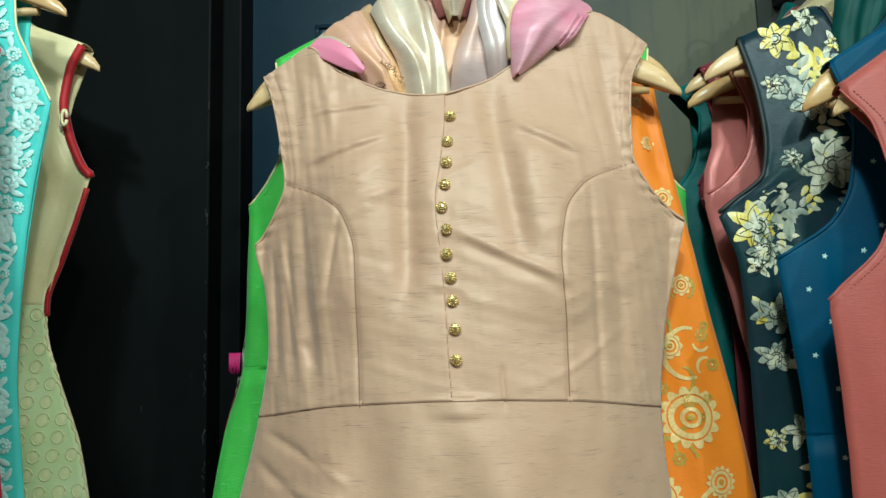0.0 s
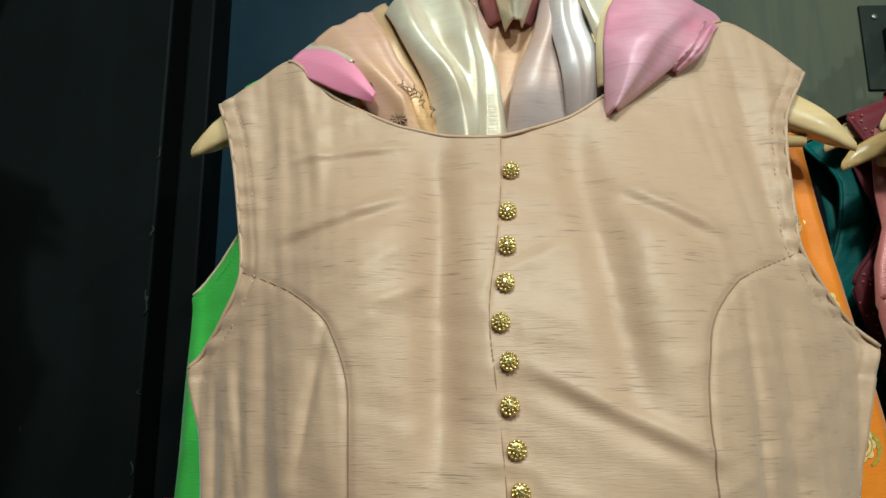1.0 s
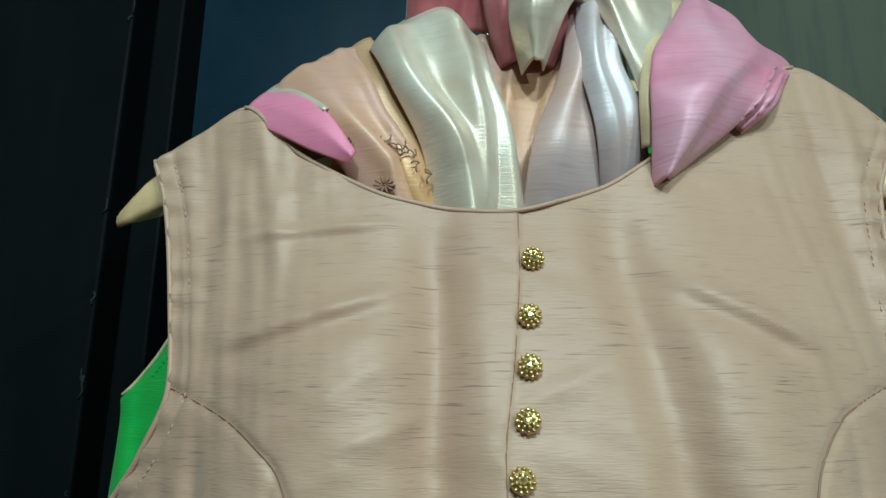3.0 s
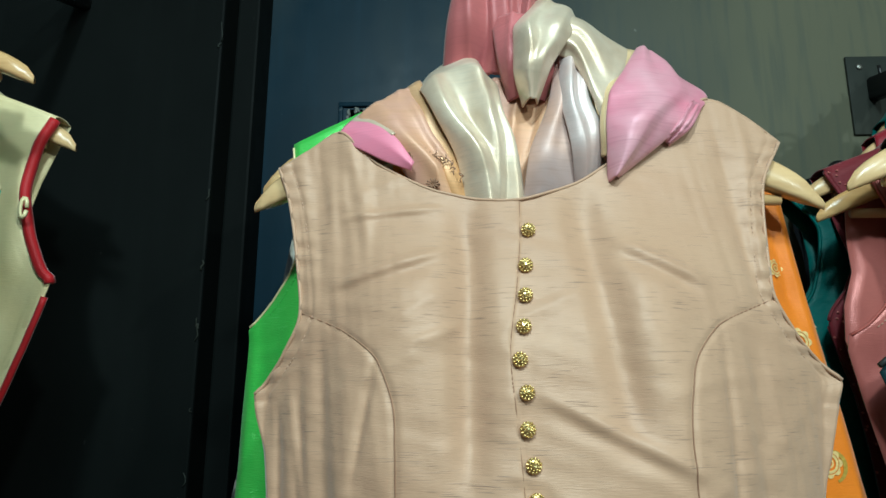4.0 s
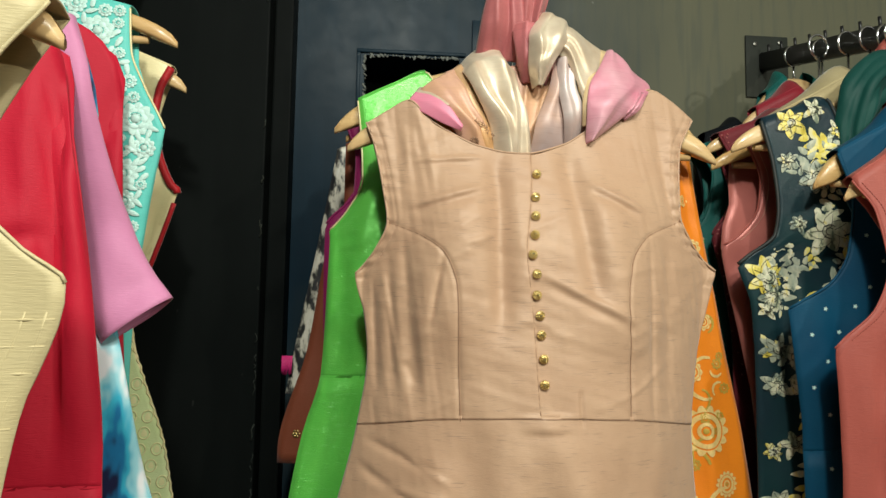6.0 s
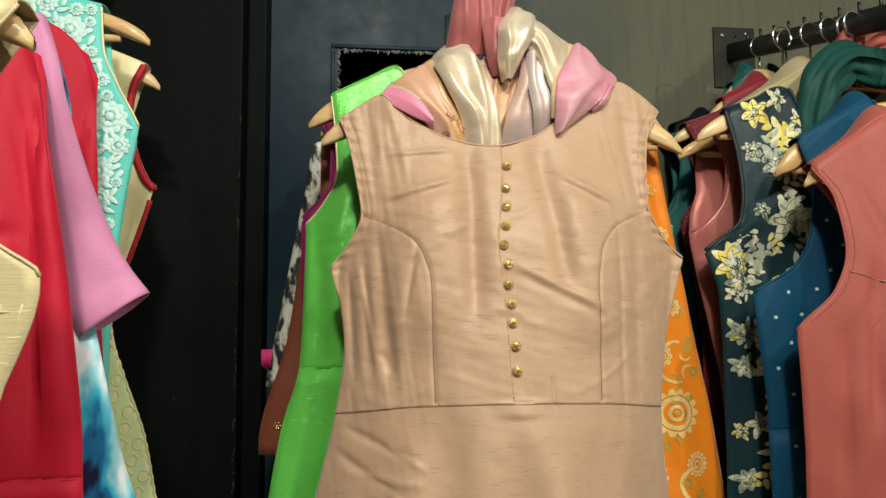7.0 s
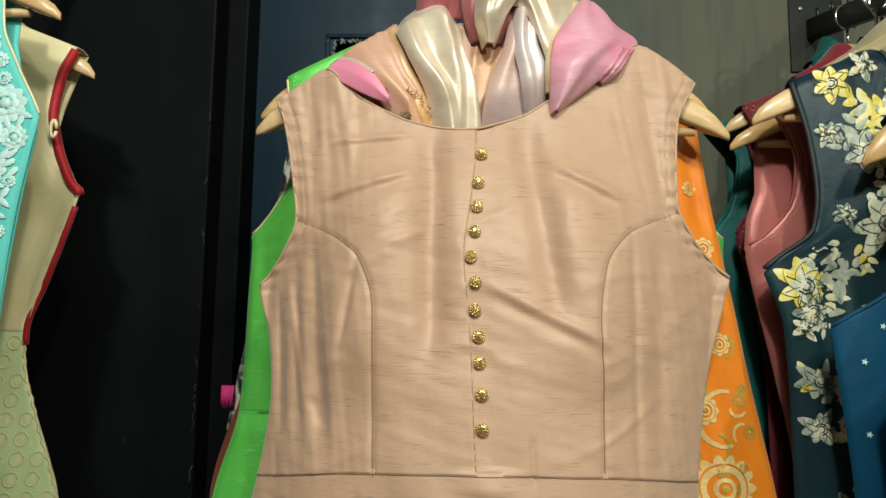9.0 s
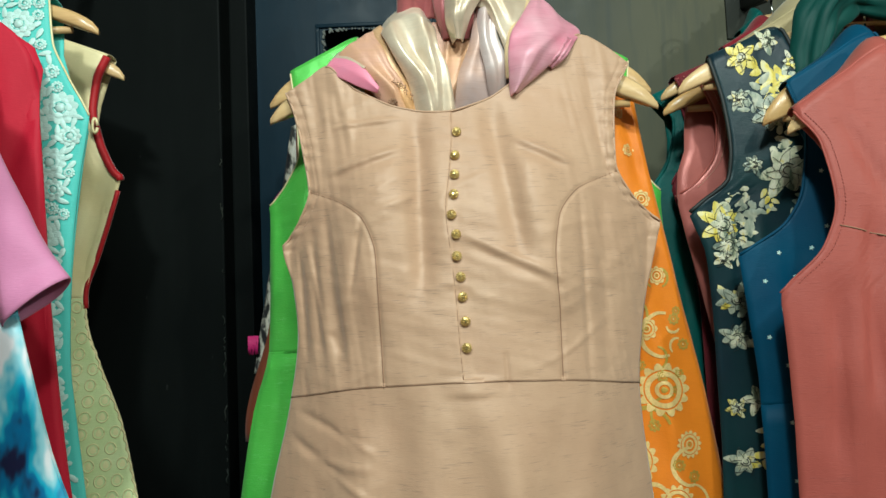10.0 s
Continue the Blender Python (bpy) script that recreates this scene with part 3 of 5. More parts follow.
def hung(name, label, category, cx, y0, half, top, hem, material, bulge=0.022, thick=0.03, seed=1.0, creases=(), pleats=(), group="hanging dresses",
         trim=None, trim_r=0.0016, seam_z=None, body_name="bodice", skirt_mat=None, arm=None, nu=60, nv=80, lean=0.0, rough=0.004, hang=None, left=None, back_half=None):
    """A whole garment on its hanger: half gives the half-widths by height, left the other side's where it differs."""
    zs = max(h[0] for h in half)
    pts = sorted(half)
    if pts[0][0] > hem:
        pts = [(hem, pts[0][1] + 0.10)] + pts
    lpts = sorted(left) if left else pts
    if lpts[0][0] > hem:
        lpts = [(hem, lpts[0][1] + 0.10)] + lpts
    low_z = hem
    cut = arm - 0.03 if arm else 9
    soft = [[(z, cx + k * w) for z, w in ps if z < cut or z >= zs] for k, ps in ((-1, lpts), (1, pts))]
    bk = [[(z, cx + k * w) for z, w in sorted(back_half)] for k in (-1, 1)] if back_half else None
    g = Garment([(z, cx - w) for z, w in lpts], [(z, cx + w) for z, w in pts], top,
                [(low_z, y0 - bulge * 1.6 + lean), (zs - 0.3, y0 - bulge + lean * 0.5), (zs - 0.12, y0 - bulge), (zs + 0.05, y0 - 0.006)],
                [(low_z, y0 + lean), (zs, y0)], 2.4, creases, rough, seed, pleats, soft, bk)
    ob = thing(name, (cx, y0, hem), label, category, group)
    if seam_z:
        waist = curve([(0, seam_z), (0.5, seam_z + 0.006), (1, seam_z)])
        part(body_name, g.panel(waist, nu, nv), material, ob, thick=0.0012)
        part("skirt", g.panel(lambda u: hem, nu, nv // 2, top=lambda u: waist(u) + 0.002), skirt_mat or material, ob, thick=0.0012)
        bm = bmesh.new()
        tube(bm, [g.at(g.x(k / 40, waist(k / 40)), waist(k / 40), -0.0004) for k in range(41)], 0.0011, 6)
        part("waist_seam", bm, material, ob)
    else:
        part(body_name, g.panel(lambda u: hem, nu, nv, bias=0.8), material, ob, thick=0.0012)
    btop = curve([(u, z + (0.0 if u < 0.12 or u > 0.88 else 0.03 * math.sin(math.pi * (u - 0.12) / 0.76))) for u, z in top])
    part("back_panel", g.panel(lambda u: hem, nu // 2, nv // 2, top=btop, back=thick), material, ob, thick=0.0012)
    if trim and arm:
        for side in (-1, 1):
            bm = bmesh.new()
            tube(bm, g.edge(side, arm, zs, 36, 0.0004), trim_r, 7)
            part("armhole_binding", bm, trim, ob, "bound armhole edge")
    if trim:
        bm = bmesh.new()
        ns = [u for u, _ in top]
        tube(bm, g.neck(ns[2], ns[-3], 60, 0.0004), trim_r, 7)
        part("neck_binding", bm, trim, ob, "bound neck edge")
    cap(g, ob, material, top, btop, thick)
    if hang:
        wide, nu_neck = g.xr(zs) - cx, top[2][0]
        s1, s2 = min(0.97, wide / hang[1]), wide * (1 - 2 * nu_neck) / hang[1]
        e1 = 0.011 * math.sqrt(max(0.0, 1 - max(0.0, (s1 - 0.80) / 0.20) ** 2))
        rise = max(0.03, (top[2][1] - zs + e1 - 0.011) / (0.9 * (s1 ** 2.2 - s2 ** 2.2)))
        tip = zs - 0.003 - e1 - 0.9 * rise * (1 - s1 ** 2.2)
        hanger(cx, y0 + 0.010, tip, hang[1], rise=rise)
    return g, ob


def patch(g, outline, proud):
    """A flat printed or stitched shape that follows the cloth: rings of (x, z) round a middle."""
    bm = bmesh.new()
    cx = sum(p[0] for p in outline) / len(outline)
    cz = sum(p[1] for p in outline) / len(outline)
    mid = bm.verts.new(g.at(cx, cz, proud))
    inner = [bm.verts.new(g.at(cx + 0.55 * (x - cx), cz + 0.55 * (z - cz), proud)) for x, z in outline]
    outer = [bm.verts.new(g.at(x, z, proud * 0.8)) for x, z in outline]
    n = len(outline)
    for k in range(n):
        j = (k + 1) % n
        bm.faces.new((mid, inner[k], inner[j]))
        bm.faces.new((inner[k], outer[k], outer[j], inner[j]))
    return bm


def petal(cx, cz, ang, r0, r1, w, n=10):
    out = []
    for k in range(n):
        a = math.tau * k / n
        t, s = (r0 + r1) / 2 + (r1 - r0) / 2 * math.cos(a), w * math.sin(a) * (0.85 - 0.25 * math.cos(a)) * (1 - 0.15 * max(0.0, math.cos(a)) ** 2)
        out.append((cx + t * math.cos(ang) - s * math.sin(ang), cz + t * math.sin(ang) + s * math.cos(ang)))
    return out


def merge(bms):
    bm = bms[0]
    for other in bms[1:]:
        me = bpy.data.meshes.new("scratch")
        other.to_mesh(me)
        other.free()
        bm.from_mesh(me)
        bpy.data.meshes.remove(me)
    return bm


def printed_flower(g, ob, cx, cz, r, rng, mats, proud=0.0012, name="printed_flower"):
    """A loose rose: overlapping uneven petals, a darker heart and inked veins."""
    m = rng.choice(mats)
    n = rng.choice((5, 6, 7))
    a0 = rng.random() * 6
    bms = []
    for k in range(n):
        a = a0 + math.tau * k / n + 0.5 * rng.random()
        bms.append(patch(g, petal(cx + 0.2 * r * math.cos(a), cz + 0.2 * r * math.sin(a), a + 0.4, 0.0, r * (0.6 + 0.6 * rng.random()), 0.30 * r, 12), proud + 0.0001 * k))
    fl = part(name, merge(bms), rng.choice(mats + [PRINT_GREY]), ob)
    bms = []
    for k in range(5):
        a = a0 + 0.5 + math.tau * k / 5 + 0.4 * rng.random()
        bms.append(patch(g, petal(cx, cz, a, 0.0, r * (0.5 + 0.2 * rng.random()), 0.26 * r, 12), proud + 0.0008 + 0.0001 * k))
    part("inner_petals", merge(bms), m, fl)
    heart = part("flower_heart", patch(g, petal(cx, cz, a0, -0.3 * r, 0.3 * r, 0.28 * r), proud + 0.0014), rng.choice(mats), fl)
    bm = bmesh.new()
    for k in range(n):
        a = a0 + math.tau * (k + 0.5) / n
        rim = petal(cx, cz, a, 0.0, r * 0.95, 0.42 * r, 12)
        tube(bm, [g.at(x, z, proud + 0.0010) for x, z in rim[:5]], 0.00028, 4)
        tube(bm, [g.at(cx + q * r * math.cos(a + 0.25 * q), cz + q * r * math.sin(a + 0.25 * q), proud + 0.0012) for q in (0.2, 0.45, 0.75)], 0.0003, 4)
    for q in (0.16, 0.3):
        tube(bm, [g.at(cx + q * r * math.cos(a0 + t), cz + q * r * math.sin(a0 + t), proud + 0.0017) for t in (0, 0.8, 1.6, 2.4, 3.2, 4.0)], 0.0005, 4)
    part("ink_line", bm, INK, fl)
    return fl


def printed_leaves(g, ob, cx, cz, r, rng, mats, proud=0.0011):
    a0 = rng.random() * math.tau
    bms = []
    for k in range(5):
        t = k / 4
        x, z = cx + r * 1.5 * (t - 0.5) * math.cos(a0), cz + r * 1.5 * (t - 0.5) * math.sin(a0)
        a = a0 + (0.8 if k % 2 else -0.8)
        bms.append(patch(g, petal(x, z, a, 0, r * (0.7 + 0.5 * rng.random()), 0.27 * r, 8), proud + 0.0001 * k))
    return part("printed_leaf_sprig", merge(bms), rng.choice(mats), ob)


# ---- the peach dress ----
dress = thing("peach_dress", (0.012, 0.63, 0.5), "peach slub-silk sleeveless dress with gold buttons on a wooden hanger", "dress", "hanging dresses")
D = Garment(
    [(0.5, -0.36), (1.0, -0.245), (1.27, -0.193), (1.36, -0.172), (1.43, -0.163), (1.476, -0.168), (1.505, -0.1765), (1.515, -0.178), (1.522, -0.172), (1.542, -0.157), (1.571, -0.145), (1.606, -0.150), (1.657, -0.161), (1.68, -0.170)],
    [(0.5, 0.36), (1.0, 0.235), (1.255, 0.193), (1.358, 0.186), (1.414, 0.193), (1.488, 0.211), (1.518, 0.219), (1.526, 0.221), (1.533, 0.213), (1.557, 0.187), (1.588, 0.172), (1.659, 0.178), (1.698, 0.197)],
    [(0, 1.680), (0.06, 1.693), (0.122, 1.705), (0.17, 1.690), (0.23, 1.672), (0.33, 1.653), (0.46, 1.646), (0.6, 1.659), (0.71, 1.687), (0.80, 1.714), (0.858, 1.729), (0.93, 1.717), (1, 1.699)],
    [(0.5, 0.43), (1.25, 0.532), (1.37, 0.549), (1.41, 0.5545), (1.46, 0.561), (1.52, 0.567), (1.57, 0.577), (1.62, 0.594), (1.655, 0.606), (1.68, 0.612), (1.73, 0.616)],
    [(0.5, 0.60), (1.25, 0.622), (1.5, 0.632), (1.6, 0.630), (1.7, 0.634)],
    2.3,
    [  # x, z to x, z, width, depth (minus: towards the eye)
        (-0.075, 1.60, -0.085, 1.45, 0.040, -0.012), (0.085, 1.60, 0.092, 1.45, 0.040, -0.012),
        (-0.032, 1.63, -0.030, 1.47, 0.012, 0.0105), (0.045, 1.64, 0.066, 1.50, 0.013, 0.0100),
        (0.018, 1.512, 0.100, 1.472, 0.0040, -0.0024), (0.018, 1.504, 0.095, 1.465, 0.005, 0.0014),
        (0.070, 1.612, 0.118, 1.588, 0.0045, -0.0040), (0.068, 1.604, 0.110, 1.582, 0.006, 0.0022),
        (-0.115, 1.588, -0.052, 1.606, 0.0035, -0.0032), (-0.112, 1.636, -0.055, 1.640, 0.0025, -0.0024), (-0.112, 1.580, -0.055, 1.598, 0.006, 0.0018),
        (-0.068, 1.545, -0.040, 1.556, 0.0035, -0.0016), (-0.128, 1.54, -0.114, 1.40, 0.006, 0.0040), (-0.142, 1.53, -0.136, 1.40, 0.005, 0.0034), (-0.106, 1.52, -0.104, 1.40, 0.007, -0.0026), (-0.150, 1.52, -0.128, 1.41, 0.003, -0.0016),
        (-0.158, 1.50, -0.152, 1.40, 0.004, 0.0035), (-0.125, 1.425, -0.112, 1.405, 0.004, 0.0012), (0.128, 1.54, 0.128, 1.38, 0.0035, 0.0022), (0.152, 1.55, 0.150, 1.40, 0.008, 0.0030),
        (0.150, 1.69, 0.160, 1.58, 0.006, 0.0030), (0.168, 1.69, 0.166, 1.60, 0.005, -0.0020), (-0.145, 1.69, -0.120, 1.56, 0.007, 0.0016), (-0.12, 1.705, -0.10, 1.62, 0.009, -0.0024), (-0.128, 1.66, -0.126, 1.56, 0.004, -0.0010),
        (-0.155, 1.345, -0.100, 1.325, 0.004, 0.0030), (-0.165, 1.32, -0.115, 1.29, 0.005, 0.0035), (-0.15, 1.305, -0.09, 1.30, 0.004, -0.002), (0.02, 1.36, 0.05, 1.26, 0.02, -0.006), (-0.06, 1.36, -0.07, 1.2, 0.02, 0.005),
        (0.012, 1.38, 0.012, 1.365, 0.02, -0.003), (0.045, 1.40, 0.046, 1.372, 0.002, 0.002), (-0.09, 1.53, -0.10, 1.47, 0.003, 0.003), (-0.135, 1.30, -0.09, 1.275, 0.003, -0.0025), (-0.12, 1.335, -0.085, 1.315, 0.0025, -0.002),
    ], 0.0035, 2.3, [(1.36, 5, 0.012, 0.6)],
    ([(0.5, -0.36), (1.0, -0.245), (1.27, -0.193), (1.43, -0.168), (1.56, -0.172), (1.70, -0.175)], [(0.5, 0.36), (1.0, 0.235), (1.255, 0.193), (1.414, 0.198), (1.56, 0.208), (1.70, 0.200)]))
waist = curve([(0, 1.360), (0.25, 1.374), (0.5, 1.3775), (0.75, 1.374), (1, 1.361)])
PLACKET = curve([(1.36, 0.005), (1.41, 0.002), (1.46, 0.000), (1.50, -0.003), (1.54, -0.006), (1.58, -0.001), (1.62, 0.003), (1.65, 0.004)])


def placket_step(x, z):
    """The left front laps over the right by a cloth's thickness."""
    d = x - PLACKET(z)
    return 0.0 if d < 0 or d > 0.030 else 0.0016 * min(1, d / 0.0015) * (1 - max(0, d - 0.012) / 0.018 if d > 0.012 else 1)


SEAM_L = curve([(1.369, -0.071), (1.43, -0.073), (1.499, -0.075), (1.534, -0.086), (1.554, -0.109), (1.571, -0.146)])
SEAM_R = curve([(1.370, 0.099), (1.43, 0.100), (1.487, 0.098), (1.529, 0.104), (1.557, 0.124), (1.579, 0.172)])
plain_y = D.y


def crinkle(x, z):
    """Fine puckers: upright ones towards the sides, level ones along the weave and a few sharp creases."""
    side = max(0.0, min(1.0, (-0.07 - x) / 0.04)) + 0.5 * max(0.0, min(1.0, (x - 0.10) / 0.04))
    y = 0.0011 * (0.12 + side) * noise.noise((x * 165 + z * 24, 4.2, z * 16)) + 0.0005 * noise.noise((x * 30, 8.1, z * 120 + x * 30))
    return y - 0.0018 * max(0.0, 1 - 5 * abs(noise.noise((x * 11 + 3, 1.7, z * 22 - x * 9)))) * max(0.0, noise.noise((x * 14, 6.6, z * 14)) + 0.25)


def dress_y(x, z):
    y = plain_y(x, z)
    for f, k in ((D.xl, 1), (D.xr, -1)):
        d = k * (x - f(z))
        if z > 1.51 and d < 0.02:
            y += 0.0011 * (1 - d / 0.02) * math.sin(z * 430 + 5 * noise.noise((z * 30, k, 0.5))) + 0.0011 * math.exp(-((d - 0.0095) / 0.0011) ** 2)
    y += crinkle(x, z)
    if 1.35 < z < 1.66:
        y += placket_step(x, z)
    if z < 1.572:
        y += 0.0018 * math.exp(-((x - SEAM_L(z)) / 0.0022) ** 2)
    if z < 1.58:
        y += 0.0018 * math.exp(-((x - SEAM_R(z)) / 0.0022) ** 2)
    return y


bodice_panel_rows = 190
D.y = dress_y
part("bodice", D.panel(waist, 210, bodice_panel_rows), PEACH, dress, thick=0.001)
D.y = lambda x, z: plain_y(x, z) + 0.4 * crinkle(x, z) + 0.0008
part("skirt", D.panel(lambda u: 0.5, 190, 230, top=lambda u: waist(u) + 0.003, bias=0.6), PEACH, dress, "flared skirt gathered at the waist", thick=0.001)
D.y = plain_y
back_top = curve([(0, 1.680), (0.122, 1.707), (0.25, 1.707), (0.5, 1.698), (0.75, 1.708), (0.858, 1.73), (1, 1.699)])
part("back_panel", D.panel(lambda u: 0.5, 50, 70, top=back_top, back=0.05), PEACH, dress, thick=0.001)
bm = bmesh.new()
tube(bm, [D.at(D.x(k / 90, waist(k / 90)), waist(k / 90) - 0.0003, 0.0002) for k in range(91)], 0.00035, 6)
part("waist_seam", bm, PEACH_THREAD, dress, "dark waist seam")
for f, z1 in ((SEAM_L, 1.571), (SEAM_R, 1.579)):
    bm = bmesh.new()
    D.y = dress_y
    zz = [1.372 + (z1 - 1.372) * (1 - (1 - k / 70) ** 1.8) for k in range(71)]
    tube(bm, [D.at(f(z), z, 0.0012) for z in zz], 0.00045, 5)
    D.y = plain_y
    part("princess_seam", bm, PEACH_THREAD, dress, "curved princess seam")
bm = bmesh.new()
D.y = dress_y
tube(bm, [D.at(PLACKET(z) + 0.0004, z, 0.0002) for z in [1.380 + 0.266 * k / 60 for k in range(61)]], 0.00042, 5)
D.y = plain_y
part("placket_edge", bm, PEACH_THREAD, dress, "lapped placket edge")
for side, z0, z1 in ((-1, 1.516, 1.681), (1, 1.527, 1.698)):
    bm = bmesh.new()
    tube(bm, D.edge(side, z0, z1, 60, 0.0006), 0.0013, 7)
    part("armhole_piping", bm, PEACH, dress, "narrow piped armhole edge")
    bm = bmesh.new()
    dashes(bm, D.edge(side, z0 + 0.012, z1 - 0.001, 90, -0.0003, 0.0095), 0.0022, 0.0013, 0.00024)
    tagged(part("armhole_stitching", bm, PEACH_STITCH, dress, "pale topstitching"), kind="stuff")
bm = bmesh.new()
tube(bm, D.neck(0.122, 0.858, 110, 0.0004), 0.0011, 7)
part("neck_piping", bm, PEACH, dress, "rolled neck edge")

# gold filigree buttons
bm = bmesh.new()
blob(bm, (0, 0.0006, 0), 0.0046, 0.55, 3)
for count, r, y, s in ((12, 0.0040, -0.0008, 0.00105), (8, 0.0024, -0.0022, 0.0009)):
    for k in range(count):
        a = math.tau * k / count
        blob(bm, (r * math.cos(a), y, r * math.sin(a)), s, 0.9, 1)
me = bpy.data.meshes.new("button")
bm.to_mesh(me)
bm.free()
me.materials.append(GOLD)
me.polygons.foreach_set("use_smooth", [True] * len(me.polygons))
bm = bmesh.new()
bmesh.ops.create_icosphere(bm, subdivisions=1, radius=0.0017)
stone = bpy.data.meshes.new("stone")
bm.to_mesh(stone)
bm.free()
stone.materials.append(GOLD_PALE)
BUTTONS = ((0.009, 1.6225), (0.006, 1.597), (0.0048, 1.5766), (0.003, 1.5565), (0.0, 1.536), (0.0034, 1.5165), (0.0032, 1.4955), (0.006, 1.4755), (0.007, 1.4565), (0.0085, 1.4335), (0.0087, 1.409))
for k, (x, z) in enumerate(BUTTONS):
    b = new("button", me)
    b.parent = dress
    b.location = D.at(x, z, 0.0018) - dress.location
    b.rotation_euler = (0.15, 0.7 * k, 0.1 * math.sin(k * 1.7))
    s = new("stone", stone)
    s.parent = b
    s.location = (0, -0.0030, 0)
cap(D, dress, PEACH, [(0, 0), (0, 0), (0.122, 0)], back_top, 0.05)
hanger(0.020, 0.645, 1.657, 0.2105, "varnished pale wooden hanger holding the peach dress", rise=0.066)


# ---- the scarf over the dress ----
scarf = thing("silk_scarf", (0.02, 0.64, 1.655), "peach, champagne and pink silk scarf knotted round the hanger", "scarf")


def along(pts):
    fs = [curve([(k / (len(pts) - 1), p[i]) for k, p in enumerate(pts)]) for i in range(3)]
    return lambda t: Vector([f(t) for f in fs])


def swathe(name, left, right, material, label, bulge=0.012, folds=1.5, amp=0.004, phase=0.0, nu=40, nv=40, seed=0.0, cross=0.0, arch=0.0, crease=0.0045, ridges=()):
    """A length of draped silk between two edge lines, rolled forward in the middle and folded along its length.
    Each ridge (u at the start, u at the end, height, width) is a fold that is soft on one side and steep on the other."""
    L, R = along(left), along(right)
    rows = []
    for j in range(nv + 1):
        t = j / nv
        row = []
        for i in range(nu + 1):
            u = i / nu
            p = L(t).lerp(R(t), u)
            wv = 0.20 * noise.noise((u * 2 + seed, t * 1.8, seed * 1.7))
            f = 0.637 * math.asin(0.985 * math.sin(math.tau * folds * (u + wv) + phase + cross * t))
            side = math.sin(math.pi * u)
            p.z += arch * side * (1 - t) ** 3
            p.y -= bulge * side ** 0.7 + amp * side ** 0.5 * f
            p.y += 0.0016 * noise.noise((p.x * 24 + p.z * 9 + seed, 3.3, p.z * 22)) + 0.00016 * noise.noise((p.x * 110 + p.z * 60, seed, p.z * 90))
            p.y -= side ** 0.5 * crease * (1 - abs(noise.noise((u * 2.6 + 0.9 * t + seed, t * 0.9, seed * 2.3)))) ** 7
            for q, (u0, u1, high, wide) in enumerate(ridges):
                d = u - u0 - (u1 - u0) * t - 0.16 * noise.noise((t * 2.4 + 3 * q, seed, 0.5))
                high *= 1 + 0.7 * noise.noise((t * 3.1, seed + q, 2.5))
                p.y -= high * math.exp(-(d / (wide if d < 0 else 0.42 * wide)) ** 2) * (0.6 + 0.4 * math.sin(math.pi * min(1, t + 0.2)))
            p.y += 0.02 * max(0.0, 0.12 - t) / 0.12 if arch else 0.0
            row.append(p)
        rows.append(row)
    bm = bmesh.new()
    grid(bm, rows)
    return part(name, bm, material, scarf, label, thick=0.0012)


# left half: peach body with a gold border, champagne drape, pink flap
swathe("peach_drape", [(-0.117, 0.634, 1.716), (-0.101, 0.620, 1.700), (-0.082, 0.616, 1.680), (-0.060, 0.622, 1.645)],
       [(-0.066, 0.642, 1.753), (-0.052, 0.624, 1.715), (-0.035, 0.622, 1.676), (-0.027, 0.628, 1.640)], SCARF_PEACH, "peach-gold silk fold", 0.006, 0.5, 0.002, 0.4, 50, 50, 1.0, crease=0.002, ridges=[(0.30, 0.55, 0.004, 0.2), (0.75, 0.9, 0.003, 0.1)])
swathe("gold_border", [(-0.078, 0.638, 1.745), (-0.064, 0.618, 1.707), (-0.047, 0.613, 1.668), (-0.040, 0.621, 1.640)],
       [(-0.067, 0.639, 1.753), (-0.053, 0.620, 1.714), (-0.036, 0.618, 1.676), (-0.028, 0.624, 1.640)], SCARF_GOLD, "burnished gold border stripe", 0.002, 0.5, 0.0, 0.0, 10, 40, 1.4, crease=0.0)
swathe("champagne_drape", [(-0.071, 0.644, 1.751), (-0.055, 0.622, 1.715), (-0.037, 0.619, 1.676), (-0.031, 0.625, 1.640)],
       [(-0.009, 0.642, 1.755), (-0.006, 0.628, 1.722), (0.003, 0.624, 1.697), (0.012, 0.632, 1.640)], SCARF_CREAM, "champagne satin folds", 0.007, 0.5, 0.0, 0.2, 110, 80, 2.0, 0.0, 0.026, 0.0,
       [(0.10, 0.42, 0.013, 0.30), (0.84, 0.52, 0.011, 0.22), (1.02, 0.84, 0.010, 0.20)])
swathe("inner_fold", [(-0.014, 0.636, 1.752), (-0.010, 0.628, 1.70), (-0.006, 0.632, 1.645)], [(0.040, 0.636, 1.752), (0.030, 0.628, 1.70), (0.018, 0.632, 1.645)], SCARF_PEACH, "peach silk inside the folds", 0.002, 1.0, 0.002, 0.0, 24, 30, 2.7)
swathe("pink_flap", [(-0.128, 0.627, 1.701), (-0.108, 0.618, 1.689), (-0.088, 0.611, 1.677), (-0.070, 0.606, 1.669)],
       [(-0.118, 0.630, 1.716), (-0.100, 0.617, 1.709), (-0.083, 0.609, 1.696), (-0.068, 0.604, 1.674)], SCARF_BRIGHT, "bright pink border turned over the shoulder", 0.0015, 0.5, 0.001, 0.0, 20, 30, 3.0, crease=0.0)
swathe("cream_edge", [(-0.119, 0.630, 1.715), (-0.100, 0.616, 1.708), (-0.084, 0.608, 1.696)], [(-0.112, 0.634, 1.724), (-0.096, 0.619, 1.712), (-0.082, 0.609, 1.698)], SCARF_CREAM, "cream edge of the border", 0.001, 0.5, 0.0, 0.0, 8, 20, 3.5, crease=0.0)
